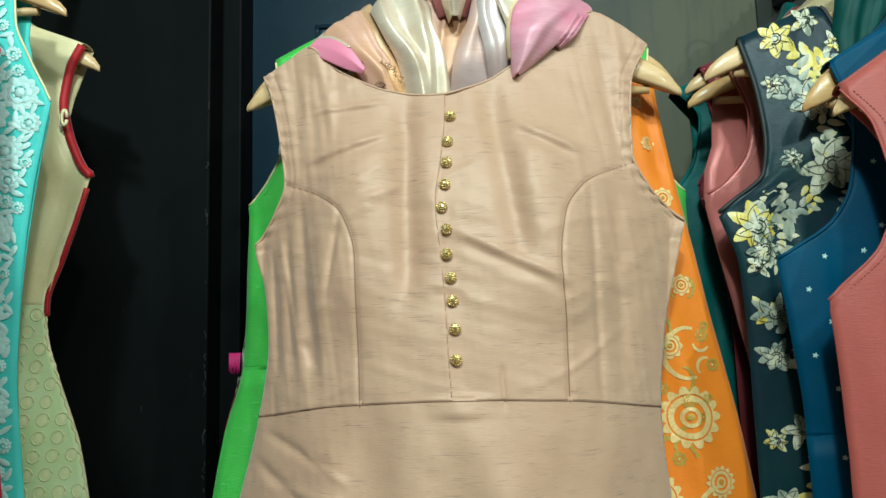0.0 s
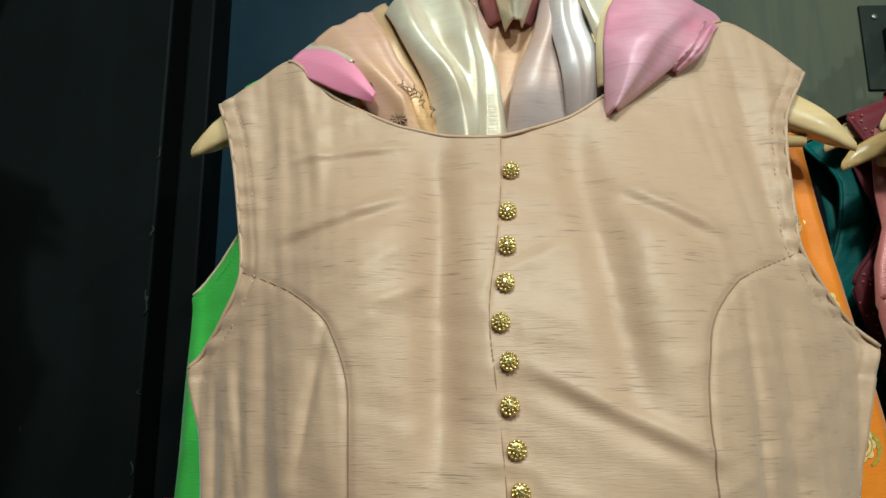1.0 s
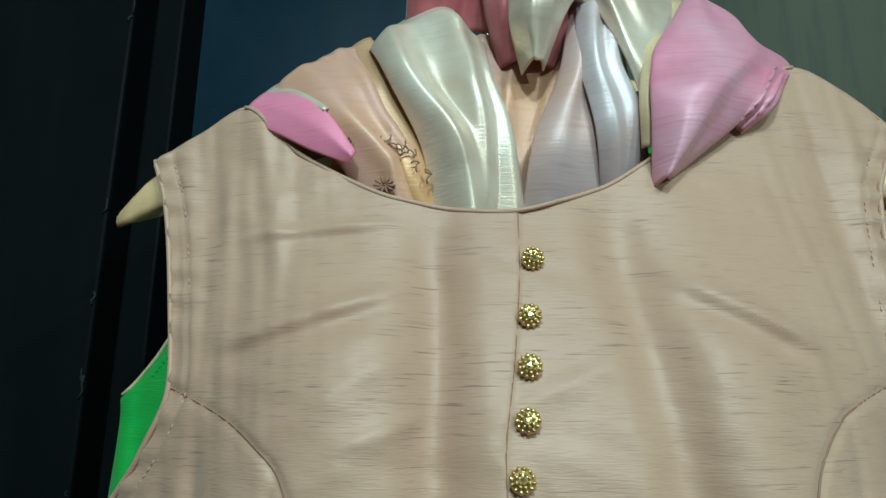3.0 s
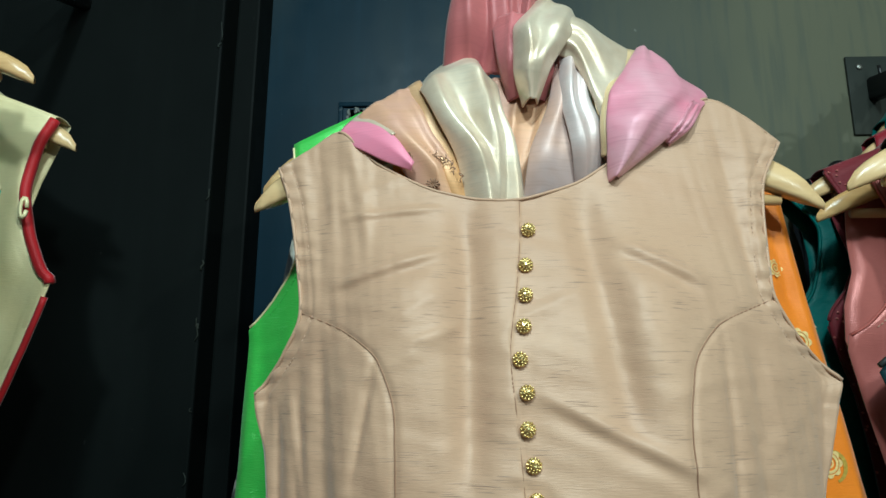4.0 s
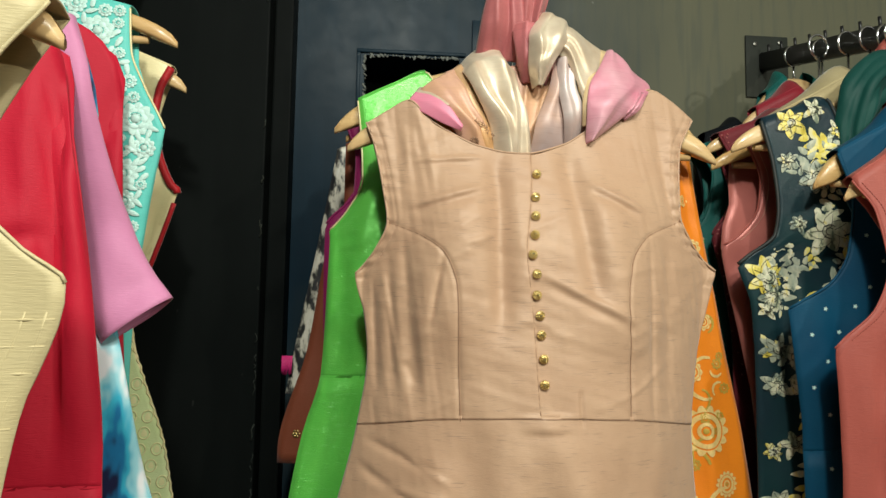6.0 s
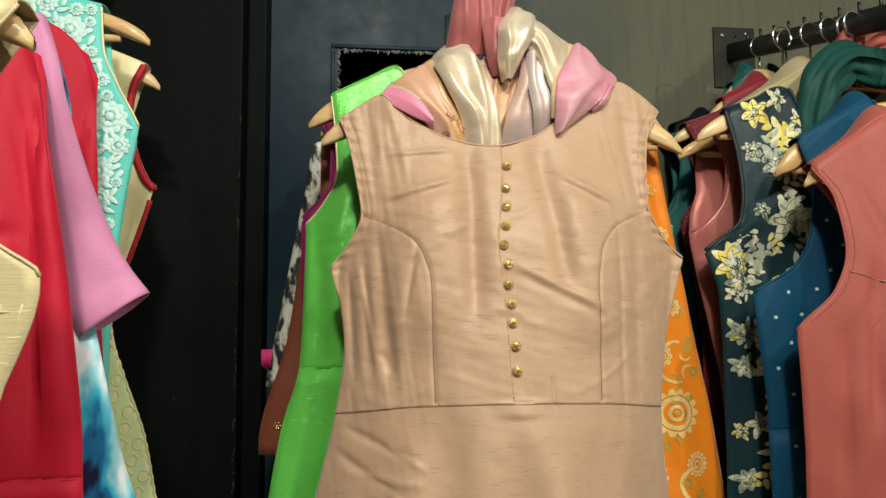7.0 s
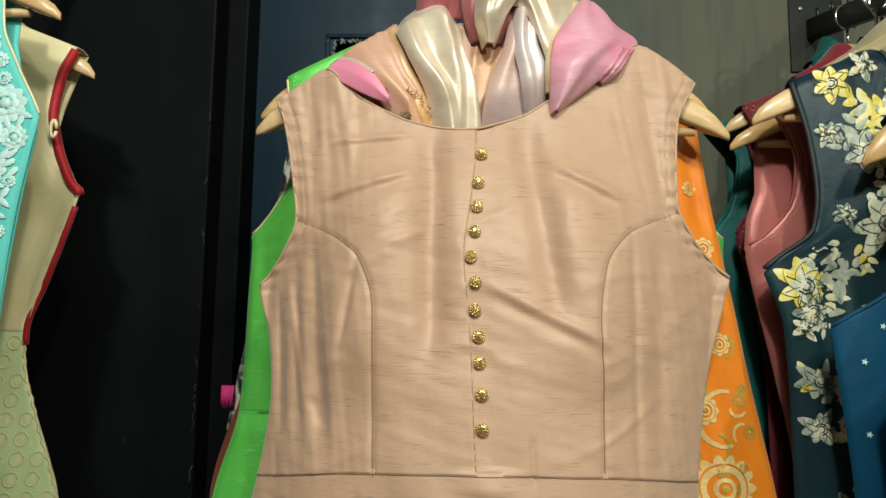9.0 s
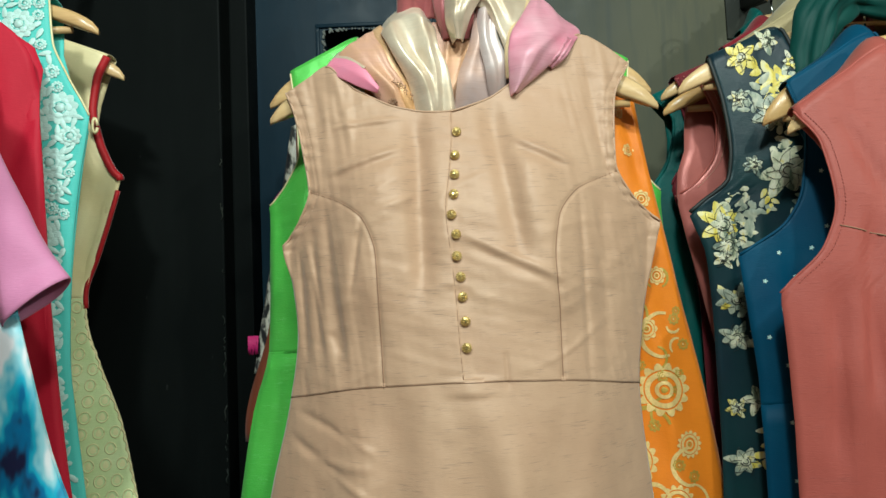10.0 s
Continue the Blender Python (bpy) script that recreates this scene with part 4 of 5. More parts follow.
# right half: mauve drape, silver fold, champagne swathe, yellow edge, pink block
swathe("mauve_drape", [(0.038, 0.636, 1.784), (0.029, 0.622, 1.726), (0.013, 0.619, 1.681), (0.008, 0.638, 1.640)],
       [(0.066, 0.636, 1.784), (0.062, 0.624, 1.732), (0.068, 0.622, 1.700), (0.074, 0.640, 1.648)], SCARF_MAUVE, "mauve silver-shot satin fold", 0.006, 0.5, 0.0, 2.6, 70, 60, 4.0, 0.0, crease=0.0, ridges=[(0.25, 0.22, 0.006, 0.3)])
swathe("silver_fold", [(0.040, 0.628, 1.783), (0.036, 0.616, 1.730), (0.042, 0.612, 1.692), (0.049, 0.637, 1.645)],
       [(0.066, 0.632, 1.783), (0.059, 0.620, 1.732), (0.066, 0.618, 1.702), (0.070, 0.638, 1.650)], SCARF_SILVER, "silver-grey satin fold", 0.004, 0.5, 0.0, 1.6, 70, 60, 4.6, 0.0, crease=0.0, ridges=[(0.35, 0.30, 0.007, 0.35), (0.85, 0.80, 0.005, 0.25)])
swathe("champagne_swathe", [(0.028, 0.634, 1.806), (0.053, 0.630, 1.797), (0.074, 0.636, 1.787), (0.095, 0.644, 1.777)],
       [(0.030, 0.618, 1.764), (0.046, 0.614, 1.754), (0.062, 0.613, 1.718), (0.070, 0.616, 1.690)], SCARF_CREAM, "champagne satin swathe", 0.008, 0.5, 0.0, 0.9, 70, 60, 5.0, crease=0.0, ridges=[(0.35, 0.40, 0.007, 0.40), (0.80, 0.85, 0.004, 0.2)])
swathe("yellow_edge", [(0.091, 0.641, 1.778), (0.067, 0.612, 1.728), (0.063, 0.608, 1.700), (0.064, 0.612, 1.68)],
       [(0.101, 0.638, 1.774), (0.073, 0.609, 1.723), (0.067, 0.606, 1.696), (0.067, 0.610, 1.68)], SCARF_YELLOW, "pale yellow selvedge", 0.002, 0.5, 0.0, 0.0, 10, 30, 5.5, crease=0.0)
swathe("pink_fold", [(0.098, 0.636, 1.774), (0.084, 0.620, 1.749), (0.069, 0.607, 1.722), (0.066, 0.604, 1.698), (0.067, 0.613, 1.660)],
       [(0.112, 0.642, 1.771), (0.131, 0.636, 1.751), (0.147, 0.630, 1.733), (0.118, 0.610, 1.701), (0.074, 0.611, 1.664)], SCARF_PINK, "rose-pink silk fold", 0.007, 0.5, 0.0, 1.0, 70, 70, 6.0, 0.0, crease=0.0, ridges=[(0.30, 0.35, 0.005, 0.5), (0.9, 0.5, 0.006, 0.3)])
swathe("pink_tail", [(0.104, 0.618, 1.696), (0.114, 0.612, 1.705), (0.128, 0.616, 1.722)],
       [(0.112, 0.616, 1.690), (0.126, 0.612, 1.700), (0.140, 0.622, 1.722)], SCARF_PINK, "crumpled pink tail", 0.004, 1.0, 0.002, 0.0, 16, 16, 6.4)
# loop over the hook and the knot
swathe("rose_loop", [(-0.050, 0.655, 1.765), (-0.046, 0.635, 1.800), (-0.036, 0.632, 1.845), (-0.022, 0.640, 1.900), (-0.010, 0.66, 1.925)],
       [(0.000, 0.650, 1.760), (0.004, 0.632, 1.800), (0.000, 0.628, 1.845), (0.004, 0.640, 1.900), (0.006, 0.66, 1.925)], SCARF_DUSTY, "dusty rose silk looped over the hook", 0.008, 1.1, 0.008, 0.6, 40, 50, 7.0)
swathe("rose_loop", [(-0.004, 0.652, 1.745), (-0.002, 0.632, 1.800), (-0.002, 0.628, 1.845), (0.000, 0.640, 1.900), (0.002, 0.66, 1.925)],
       [(0.022, 0.650, 1.735), (0.020, 0.634, 1.790), (0.030, 0.630, 1.835), (0.026, 0.640, 1.890), (0.016, 0.66, 1.925)], SCARF_DUSTY, "dusty rose silk looped over the hook", 0.008, 1.2, 0.008, 2.2, 40, 50, 8.0)
swathe("rose_underside", [(-0.012, 0.634, 1.800), (-0.008, 0.622, 1.760), (0.000, 0.632, 1.730)],
       [(0.034, 0.634, 1.795), (0.034, 0.622, 1.755), (0.028, 0.632, 1.730)], SCARF_DUSTY, "rose silk drawn under the knot", 0.012, 0.8, 0.003, 0.0, 30, 30, 8.5)
swathe("knot_wrap", [(0.022, 0.632, 1.812), (0.003, 0.614, 1.774), (0.003, 0.610, 1.746), (0.010, 0.622, 1.722)],
       [(0.054, 0.634, 1.799), (0.044, 0.608, 1.772), (0.030, 0.606, 1.748), (0.020, 0.620, 1.724)], SCARF_CREAM, "champagne satin wrapped as a knot", 0.010, 0.5, 0.0, 0.8, 70, 60, 9.0, 0.4, crease=0.0, ridges=[(0.28, 0.35, 0.009, 0.32), (0.80, 0.75, 0.008, 0.30)])
# dark embroidery on the peach fold
bm = bmesh.new()
rng = random.Random(9)
for k in range(16):
    t = k / 15
    x, z = -0.074 + 0.040 * t, 1.680 + 0.006 * math.sin(2.6 * t) - 0.018 * t * t
    for j in range(2):
        a = rng.random() * 6
        tube(bm, [(x + 0.0035 * q * math.cos(a + q), 0.6085 + 0.001 * rng.random(), z + 0.004 * q * math.sin(a + q)) for q in (0, 0.4, 0.8, 1.1)], 0.0004, 4)
for k in range(10):
    a = k * 0.63
    tube(bm, [(-0.055 + 0.005 * q * math.cos(a), 0.6085, 1.660 + 0.004 * q * math.sin(a)) for q in (0.2, 0.6, 1)], 0.0006, 4)
tagged(part("embroidered_sprig", bm, PEACH_THREAD, scarf, "dark thread embroidery"), kind="stuff")

# ---- dresses behind the peach one ----
g, ob = hung("green_dress", "parrot-green silk sleeveless dress behind the peach dress", "dress", 0.02, 0.722,
             [(1.25, 0.272), (1.335, 0.257), (1.40, 0.238), (1.49, 0.234), (1.562, 0.232), (1.570, 0.233), (1.578, 0.226), (1.597, 0.211), (1.631, 0.195), (1.675, 0.197), (1.73, 0.203)],
             simple_top(1.733, 0.036, 0.2, 0.09), 0.5, GREEN, 0.03, 0.03, 3.0,
             [(-0.16, 1.62, -0.19, 1.50, 0.012, -0.006), (-0.18, 1.40, -0.20, 1.30, 0.01, 0.006), (-0.17, 1.41, -0.21, 1.38, 0.005, -0.004), (-0.18, 1.34, -0.23, 1.28, 0.006, 0.005), (-0.19, 1.565, -0.175, 1.53, 0.003, 0.003), (-0.205, 1.56, -0.195, 1.54, 0.002, 0.002), (-0.19, 1.52, -0.195, 1.42, 0.008, 0.006), (-0.20, 1.392, -0.17, 1.384, 0.003, 0.003)],
             [(1.40, 6, 0.010, 0.3)], trim=CREAM, trim_r=0.0011, seam_z=1.398, arm=1.572, hang=(1.704, 0.231))
bm = bmesh.new()
dashes(bm, g.edge(-1, 1.582, 1.728, 70, 0.001, 0.008), 0.002, 0.0014, 0.0004)
tagged(part("armhole_stitching", bm, GREEN, ob, "self-coloured topstitching"), kind="stuff")
g, ob = hung("orange_dress", "orange brocade dress woven with gold medallions", "dress", 0.02, 0.678,
             [(1.244, 0.268), (1.32, 0.257), (1.398, 0.243), (1.45, 0.232), (1.529, 0.217), (1.603, 0.203), (1.68, 0.193)],
             simple_top(1.682, 0.032, 0.2, 0.06), 0.5, ORANGE, 0.022, 0.02, 4.0,
             [(0.20, 1.66, 0.215, 1.58, 0.006, 0.005), (0.18, 1.60, 0.22, 1.585, 0.005, 0.004), (0.20, 1.40, 0.23, 1.25, 0.012, 0.006)], [(1.6, 7, 0.006, 0.2)], left=[(0.5, 0.2), (1.25, 0.155), (1.40, 0.145), (1.60, 0.14), (1.68, 0.16)])


def medallion(g, ob, cx, cz, r, mats, ring=True):
    lobes, n = (14 if r > 0.012 else 8), 84
    bm = bmesh.new()
    rims = [[bm.verts.new(g.at(cx + q * r * math.cos(math.tau * k / n), cz + q * r * math.sin(math.tau * k / n), 0.0012))
             for k, q in enumerate([base + swing * abs(math.cos(lobes * math.pi * k / n)) for k in range(n)])] for base, swing in ((0.78, 0.0), (0.82, 0.24))]
    for k in range(n):
        bm.faces.new((rims[0][k], rims[0][(k + 1) % n], rims[1][(k + 1) % n], rims[1][k]))
    fl = part("woven_medallion", bm, mats[0], ob)
    for q, w in ((0.62, 0.10), (0.28, 0.07)):
        bm = bmesh.new()
        n = 28
        a_in = [bm.verts.new(g.at(cx + (q - w) * r * math.cos(math.tau * k / n), cz + (q - w) * r * math.sin(math.tau * k / n), 0.0013)) for k in range(n)]
        a_out = [bm.verts.new(g.at(cx + (q + w) * r * math.cos(math.tau * k / n), cz + (q + w) * r * math.sin(math.tau * k / n), 0.0013)) for k in range(n)]
        for k in range(n):
            bm.faces.new((a_in[k], a_in[(k + 1) % n], a_out[(k + 1) % n], a_out[k]))
        part("ring", bm, mats[0], fl)
    part("centre", patch(g, petal(cx, cz, 0, -0.14 * r, 0.14 * r, 0.14 * r, 8), 0.0013), mats[1], fl)
    return fl


def vine(g, ob, pts, w, material):
    f = [curve([(k, p[i]) for k, p in enumerate(pts)]) for i in (0, 1)]
    n = 8 * (len(pts) - 1)
    path = [(f[0](k / 8), f[1](k / 8)) for k in range(n + 1)]
    bm = bmesh.new()
    rows = []
    for k, (x, z) in enumerate(path):
        a, b = path[max(0, k - 1)], path[min(n, k + 1)]
        d = math.hypot(b[0] - a[0], b[1] - a[1]) or 1
        nx, nz = -(b[1] - a[1]) / d, (b[0] - a[0]) / d
        ww = w * (0.6 + 0.4 * math.sin(math.pi * k / n))
        rows.append([g.at(x + nx * ww * q, z + nz * ww * q, 0.0011) for q in (-1, 0, 1)])
    grid(bm, rows)
    return part("woven_vine", bm, material, ob)


for cx, cz, r in ((0.196, 1.655, 0.006), (0.203, 1.612, 0.007), (0.214, 1.556, 0.010), (0.219, 1.508, 0.008), (0.226, 1.470, 0.010), (0.186, 1.455, 0.016), (0.226, 1.345, 0.028),
                  (0.170, 1.375, 0.014), (0.210, 1.412, 0.012), (0.250, 1.285, 0.014), (0.190, 1.270, 0.024), (0.232, 1.225, 0.018)):
    medallion(g, ob, cx, cz, r, (ZARI if r != 0.016 else OLIVE_ZARI, OLIVE_ZARI))
for cx, cz, r, a0, a1, m in ((0.228, 1.405, 0.024, 1.3, 5.0, ZARI), (0.165, 1.415, 0.024, -1.4, 1.6, OLIVE_ZARI), (0.205, 1.300, 0.026, 0.3, 2.9, OLIVE_ZARI), (0.250, 1.262, 0.020, 1.6, 4.8, ZARI),
                             (0.165, 1.315, 0.020, -1.2, 1.4, OLIVE_ZARI), (0.205, 1.225, 0.020, 0.2, 3.0, ZARI), (0.185, 1.500, 0.018, -1.0, 1.5, OLIVE_ZARI)):
    n = 10
    arc = [(cx + r * math.cos(a0 + (a1 - a0) * k / n), cz + r * math.sin(a0 + (a1 - a0) * k / n)) for k in range(n + 1)]
    vine(g, ob, arc, 0.0024, m)
rng = random.Random(77)
for k in range(16):
    cx, cz, a0 = 0.165 + 0.085 * rng.random(), 1.20 + 0.36 * rng.random(), 6 * rng.random()
    r = min(0.012 + 0.012 * rng.random(), g.xr(cz + 0.02) - cx - 0.006)
    if r < 0.006:
        continue
    vine(g, ob, [(cx + r * math.cos(a0 + 0.32 * q), cz + r * math.sin(a0 + 0.32 * q)) for q in range(9)], 0.0016, rng.choice((OLIVE_ZARI, OLIVE_ZARI, ZARI)))
for k in range(14):
    medallion(g, ob, 0.165 + 0.09 * rng.random(), 1.22 + 0.30 * rng.random(), 0.004 + 0.003 * rng.random(), (OLIVE_ZARI, ZARI))

hung("magenta_dress", "magenta sleeveless dress behind the green one", "dress", 0.02, 0.782,
     [(1.30, 0.245), (1.397, 0.240), (1.528, 0.243), (1.576, 0.243), (1.584, 0.242), (1.628, 0.206), (1.671, 0.205), (1.714, 0.218)],
     simple_top(1.716, 0.034, 0.2, 0.08), 0.6, MAGENTA, 0.02, 0.015, 5.0, trim=MAGENTA, arm=1.586, hang=(1.69, 0.22))
g, ob = hung("brown_dress", "rust-brown dress hanging behind the magenta one", "dress", 0.02, 0.835,
     [(1.275, 0.300), (1.29, 0.300), (1.422, 0.266), (1.569, 0.241), (1.62, 0.222), (1.70, 0.222)], simple_top(1.703, 0.034, 0.2, 0.08), 1.275, BROWN, 0.015, 0.012, 6.0, body_name="tunic_body")
bm = bmesh.new()
for k in range(6):
    blob(bm, g.at(-0.256 + 0.004 * math.cos(k * 1.05), 1.313 + 0.004 * math.sin(k * 1.05), 0.001), 0.0022, 0.6, 1)
blob(bm, g.at(-0.256, 1.313, 0.0012), 0.0022, 0.8, 1)
part("gold_motif", bm, GOLD, ob, "small gold flower motif")
g, ob = hung("printed_kurta", "black and cream printed kurta behind the brown dress", "kurta", 0.02, 0.872,
     [(1.36, 0.297), (1.43, 0.285), (1.552, 0.262), (1.64, 0.246), (1.70, 0.236)], simple_top(1.703, 0.034, 0.2, 0.08), 1.36, MONO, 0.012, 0.012, 7.0, body_name="tunic_body")

bm = bmesh.new()
rng = random.Random(5)
for k in range(16):
    x = -0.282 + 0.0009 * k
    tube(bm, [(x, 0.866, 1.412), (x - 0.001 + 0.002 * rng.random(), 0.865, 1.398), (x - 0.003 + 0.004 * rng.random(), 0.866, 1.386 + 0.004 * rng.random())], 0.0009, 5)
part("tassel", bm, HOT_PINK, ob, "bright pink thread tassel")

# ---- dresses on the right-hand arm ----
RX = 0.475
g, ob = hung("black_dress", "plain black dress at the wall end of the arm", "dress", RX, 0.935, [(1.3, 0.15), (1.6, 0.12), (1.72, 0.12), (1.765, 0.115)],
             simple_top(1.765, 0.02, 0.25, 0.05), 0.7, BLACK_CLOTH, 0.012, 0.012, 8.0, hang=None)
g, ob = hung("teal_dress", "teal crinkled dress on a wooden hanger", "dress", 0.487, 0.885, [(1.3, 0.10), (1.60, 0.08), (1.75, 0.066), (1.818, 0.052)],
             simple_top(1.82, 0.024, 0.28, 0.05), 0.6, TEAL, 0.012, 0.012, 9.0, pleats=[(1.9, 16, 0.003, 0.2)], hang=(1.76, 0.075))
hung("crimson_dress", "crimson silk dress on a wooden hanger", "dress", 0.487, 0.815, [(1.3, 0.12), (1.60, 0.11), (1.72, 0.105), (1.772, 0.108)],
     simple_top(1.774, 0.030, 0.30, 0.05), 0.7, CRIMSON, 0.012, 0.012, 10.4, hang=(1.72, 0.130))
hung("beige_dress", "beige crinkled dress on a wooden hanger", "dress", 0.487, 0.684, [(1.3, 0.10), (1.55, 0.11), (1.66, 0.125), (1.690, 0.150), (1.716, 0.172)],
     simple_top(1.718, 0.058, 0.34, 0.07), 0.7, BEIGE_CRINKLE, 0.008, 0.008, 10.7, pleats=[(1.9, 18, 0.002, 0.2)], hang=(1.75, 0.16))
g, ob = hung("pleated_dress", "crinkled teal dress with a narrow strap beside the orange one", "dress", 0.455, 0.775, [(1.3, 0.20), (1.50, 0.19), (1.574, 0.198), (1.612, 0.176), (1.665, 0.165), (1.70, 0.19)],
             simple_top(1.70, 0.03, 0.22, 0.10), 0.6, TEAL, 0.012, 0.010, 9.6, pleats=[(1.9, 18, 0.003, 0.2)], arm=1.576, trim=TEAL, hang=(1.662, 0.15))
g, ob = hung("maroon_dress", "maroon beaded net dress on a wooden hanger", "dress", RX, 0.742, [(1.3, 0.175), (1.421, 0.176), (1.52, 0.187), (1.578, 0.202), (1.628, 0.172), (1.68, 0.176), (1.712, 0.19)],
             simple_top(1.714, 0.030, 0.24, 0.10), 0.6, MAROON, 0.012, 0.010, 10.0, arm=1.58, trim=MAROON, hang=(1.694, 0.205))
rng = random.Random(12)
bm = bmesh.new()
for k in range(150):
    u = rng.random() * 0.3
    z = 1.40 + 0.34 * rng.random()
    x = g.x(u * 0.4, z)
    if z < g.top(u * 0.4) - 0.003:
        blob(bm, g.at(x, z, 0.001), 0.0012, 1.0, 1)
tagged(part("beads", bm, ROSE_SATIN, ob, "tiny rose beads"), kind="stuff")
g, ob = hung("rose_satin_dress", "rose satin sleeveless dress with stitched facing", "dress", RX, 0.700,
             [(1.306, 0.160), (1.35, 0.172), (1.45, 0.190), (1.496, 0.199), (1.53, 0.206), (1.556, 0.211), (1.561, 0.212), (1.565, 0.205), (1.573, 0.192), (1.608, 0.166), (1.645, 0.161), (1.694, 0.175)],
             simple_top(1.697, 0.006, 0.09, 0.10), 0.6, ROSE_SATIN, 0.014, 0.012, 11.0, [(0.27, 1.545, 0.31, 1.54, 0.003, 0.003), (0.28, 1.38, 0.32, 1.385, 0.003, 0.003), (0.29, 1.52, 0.30, 1.36, 0.006, -0.004)],
             arm=1.564, trim=SALMON, trim_r=0.0014, hang=(1.690, 0.217), back_half=[(0.6, 0.27), (1.3, 0.17), (1.525, 0.20), (1.57, 0.212), (1.62, 0.196), (1.66, 0.188), (1.694, 0.180)])
bm = bmesh.new()
dashes(bm, g.edge(-1, 1.57, 1.692, 70, 0.0012, 0.009), 0.002, 0.0014, 0.0004)
tagged(part("facing_stitches", bm, PEACH_STITCH, ob, "pale facing stitches"), kind="stuff")
g, ob = hung("navy_floral_dress", "navy satin dress printed with cream and yellow roses", "dress", RX, 0.655,
             [(1.324, 0.195), (1.425, 0.195), (1.489, 0.198), (1.529, 0.211), (1.536, 0.213), (1.544, 0.204), (1.574, 0.170), (1.61, 0.166), (1.648, 0.169), (1.708, 0.181)],
             simple_top(1.711, 0.024, 0.21, 0.12), 0.55, NAVY, 0.022, 0.014, 12.0, [(0.31, 1.56, 0.315, 1.40, 0.006, 0.006), (0.33, 1.52, 0.335, 1.35, 0.008, -0.005)], [(1.5, 6, 0.005, 1.0)],
             back_half=[(0.55, 0.29), (1.3, 0.19), (1.48, 0.185), (1.53, 0.165), (1.60, 0.140), (1.66, 0.146), (1.71, 0.176)], arm=1.538, trim=INK, trim_r=0.0022, hang=(1.690, 0.214), rough=0.005)
rng = random.Random(21)
spots = [(0.325, 1.705, 0.016, 1), (0.355, 1.722, 0.012, 0), (0.378, 1.695, 0.010, 1), (0.352, 1.640, 0.020, 0), (0.318, 1.660, 0.010, 0), (0.362, 1.576, 0.024, 0), (0.330, 1.585, 0.010, 0), (0.290, 1.522, 0.020, 1),
         (0.300, 1.500, 0.016, 0), (0.283, 1.485, 0.010, 0), (0.296, 1.440, 0.016, 2), (0.325, 1.432, 0.020, 2), (0.292, 1.400, 0.014, 0), (0.330, 1.395, 0.016, 0), (0.318, 1.335, 0.014, 2), (0.296, 1.325, 0.009, 1),
         (0.385, 1.640, 0.016, 2), (0.395, 1.53, 0.018, 0), (0.36, 1.47, 0.016, 0), (0.37, 1.36, 0.018, 2), (0.30, 1.27, 0.014, 0), (0.34, 1.24, 0.016, 2), (0.42, 1.62, 0.018, 0), (0.43, 1.48, 0.018, 0)]
for x, z, r, tone in spots:
    printed_flower(g, ob, max(x, g.xl(z) + 1.3 * r + 0.003), z, 1.15 * r, rng, ([PRINT_CREAM], [PRINT_YELLOW, PRINT_CREAM], [PRINT_GREY, PRINT_CREAM])[tone])
for k in range(60):
    x, z = 0.285 + 0.14 * rng.random(), 1.26 + 0.45 * rng.random()
    if x > g.xl(z) + 0.021 and z < g.top((x - g.xl(z)) / (g.xr(z) - g.xl(z))) - 0.012:
        printed_leaves(g, ob, x, z, 0.011 + 0.008 * rng.random(), rng, [PRINT_CREAM, PRINT_GREY, PRINT_CREAM, PRINT_YELLOW])
g, ob = hung("blue_dress", "peacock-blue cotton dress dotted with small silver stars", "dress", 0.50, 0.602,
             [(1.259, 0.199), (1.342, 0.199), (1.426, 0.205), (1.478, 0.210), (1.485, 0.211), (1.492, 0.200), (1.519, 0.162), (1.551, 0.146), (1.614, 0.138), (1.659, 0.150)],
             simple_top(1.662, 0.046, 0.30, 0.11), 0.5, BLUE, 0.024, 0.016, 13.0, [(0.34, 1.48, 0.35, 1.30, 0.010, 0.006), (0.36, 1.35, 0.33, 1.25, 0.006, -0.004)], [(1.35, 6, 0.006, 0.5)],
             back_half=[(0.5, 0.29), (1.25, 0.19), (1.42, 0.185), (1.50, 0.140), (1.56, 0.122), (1.62, 0.130), (1.66, 0.146)], trim=BLUE, trim_r=0.0016, arm=1.487, seam_z=1.335, hang=(1.638, 0.172))
for j in range(16):
    for i in range(6):
        x, z = 0.312 + 0.030 * i + (0.015 if j % 2 else 0), 1.235 + 0.028 * j + 0.004 * math.sin(i * 2.2)
        u = (x - g.xl(z)) / (g.xr(z) - g.xl(z))
        if 0.03 < u < 0.6 and z < g.top(u) - 0.006:
            bms = [patch(g, petal(x, z, math.tau * k / 5, 0.0, 0.0026, 0.0008, 6), 0.0012) for k in range(5)]
            part("woven_star", merge(bms), EMBROIDERY, ob)
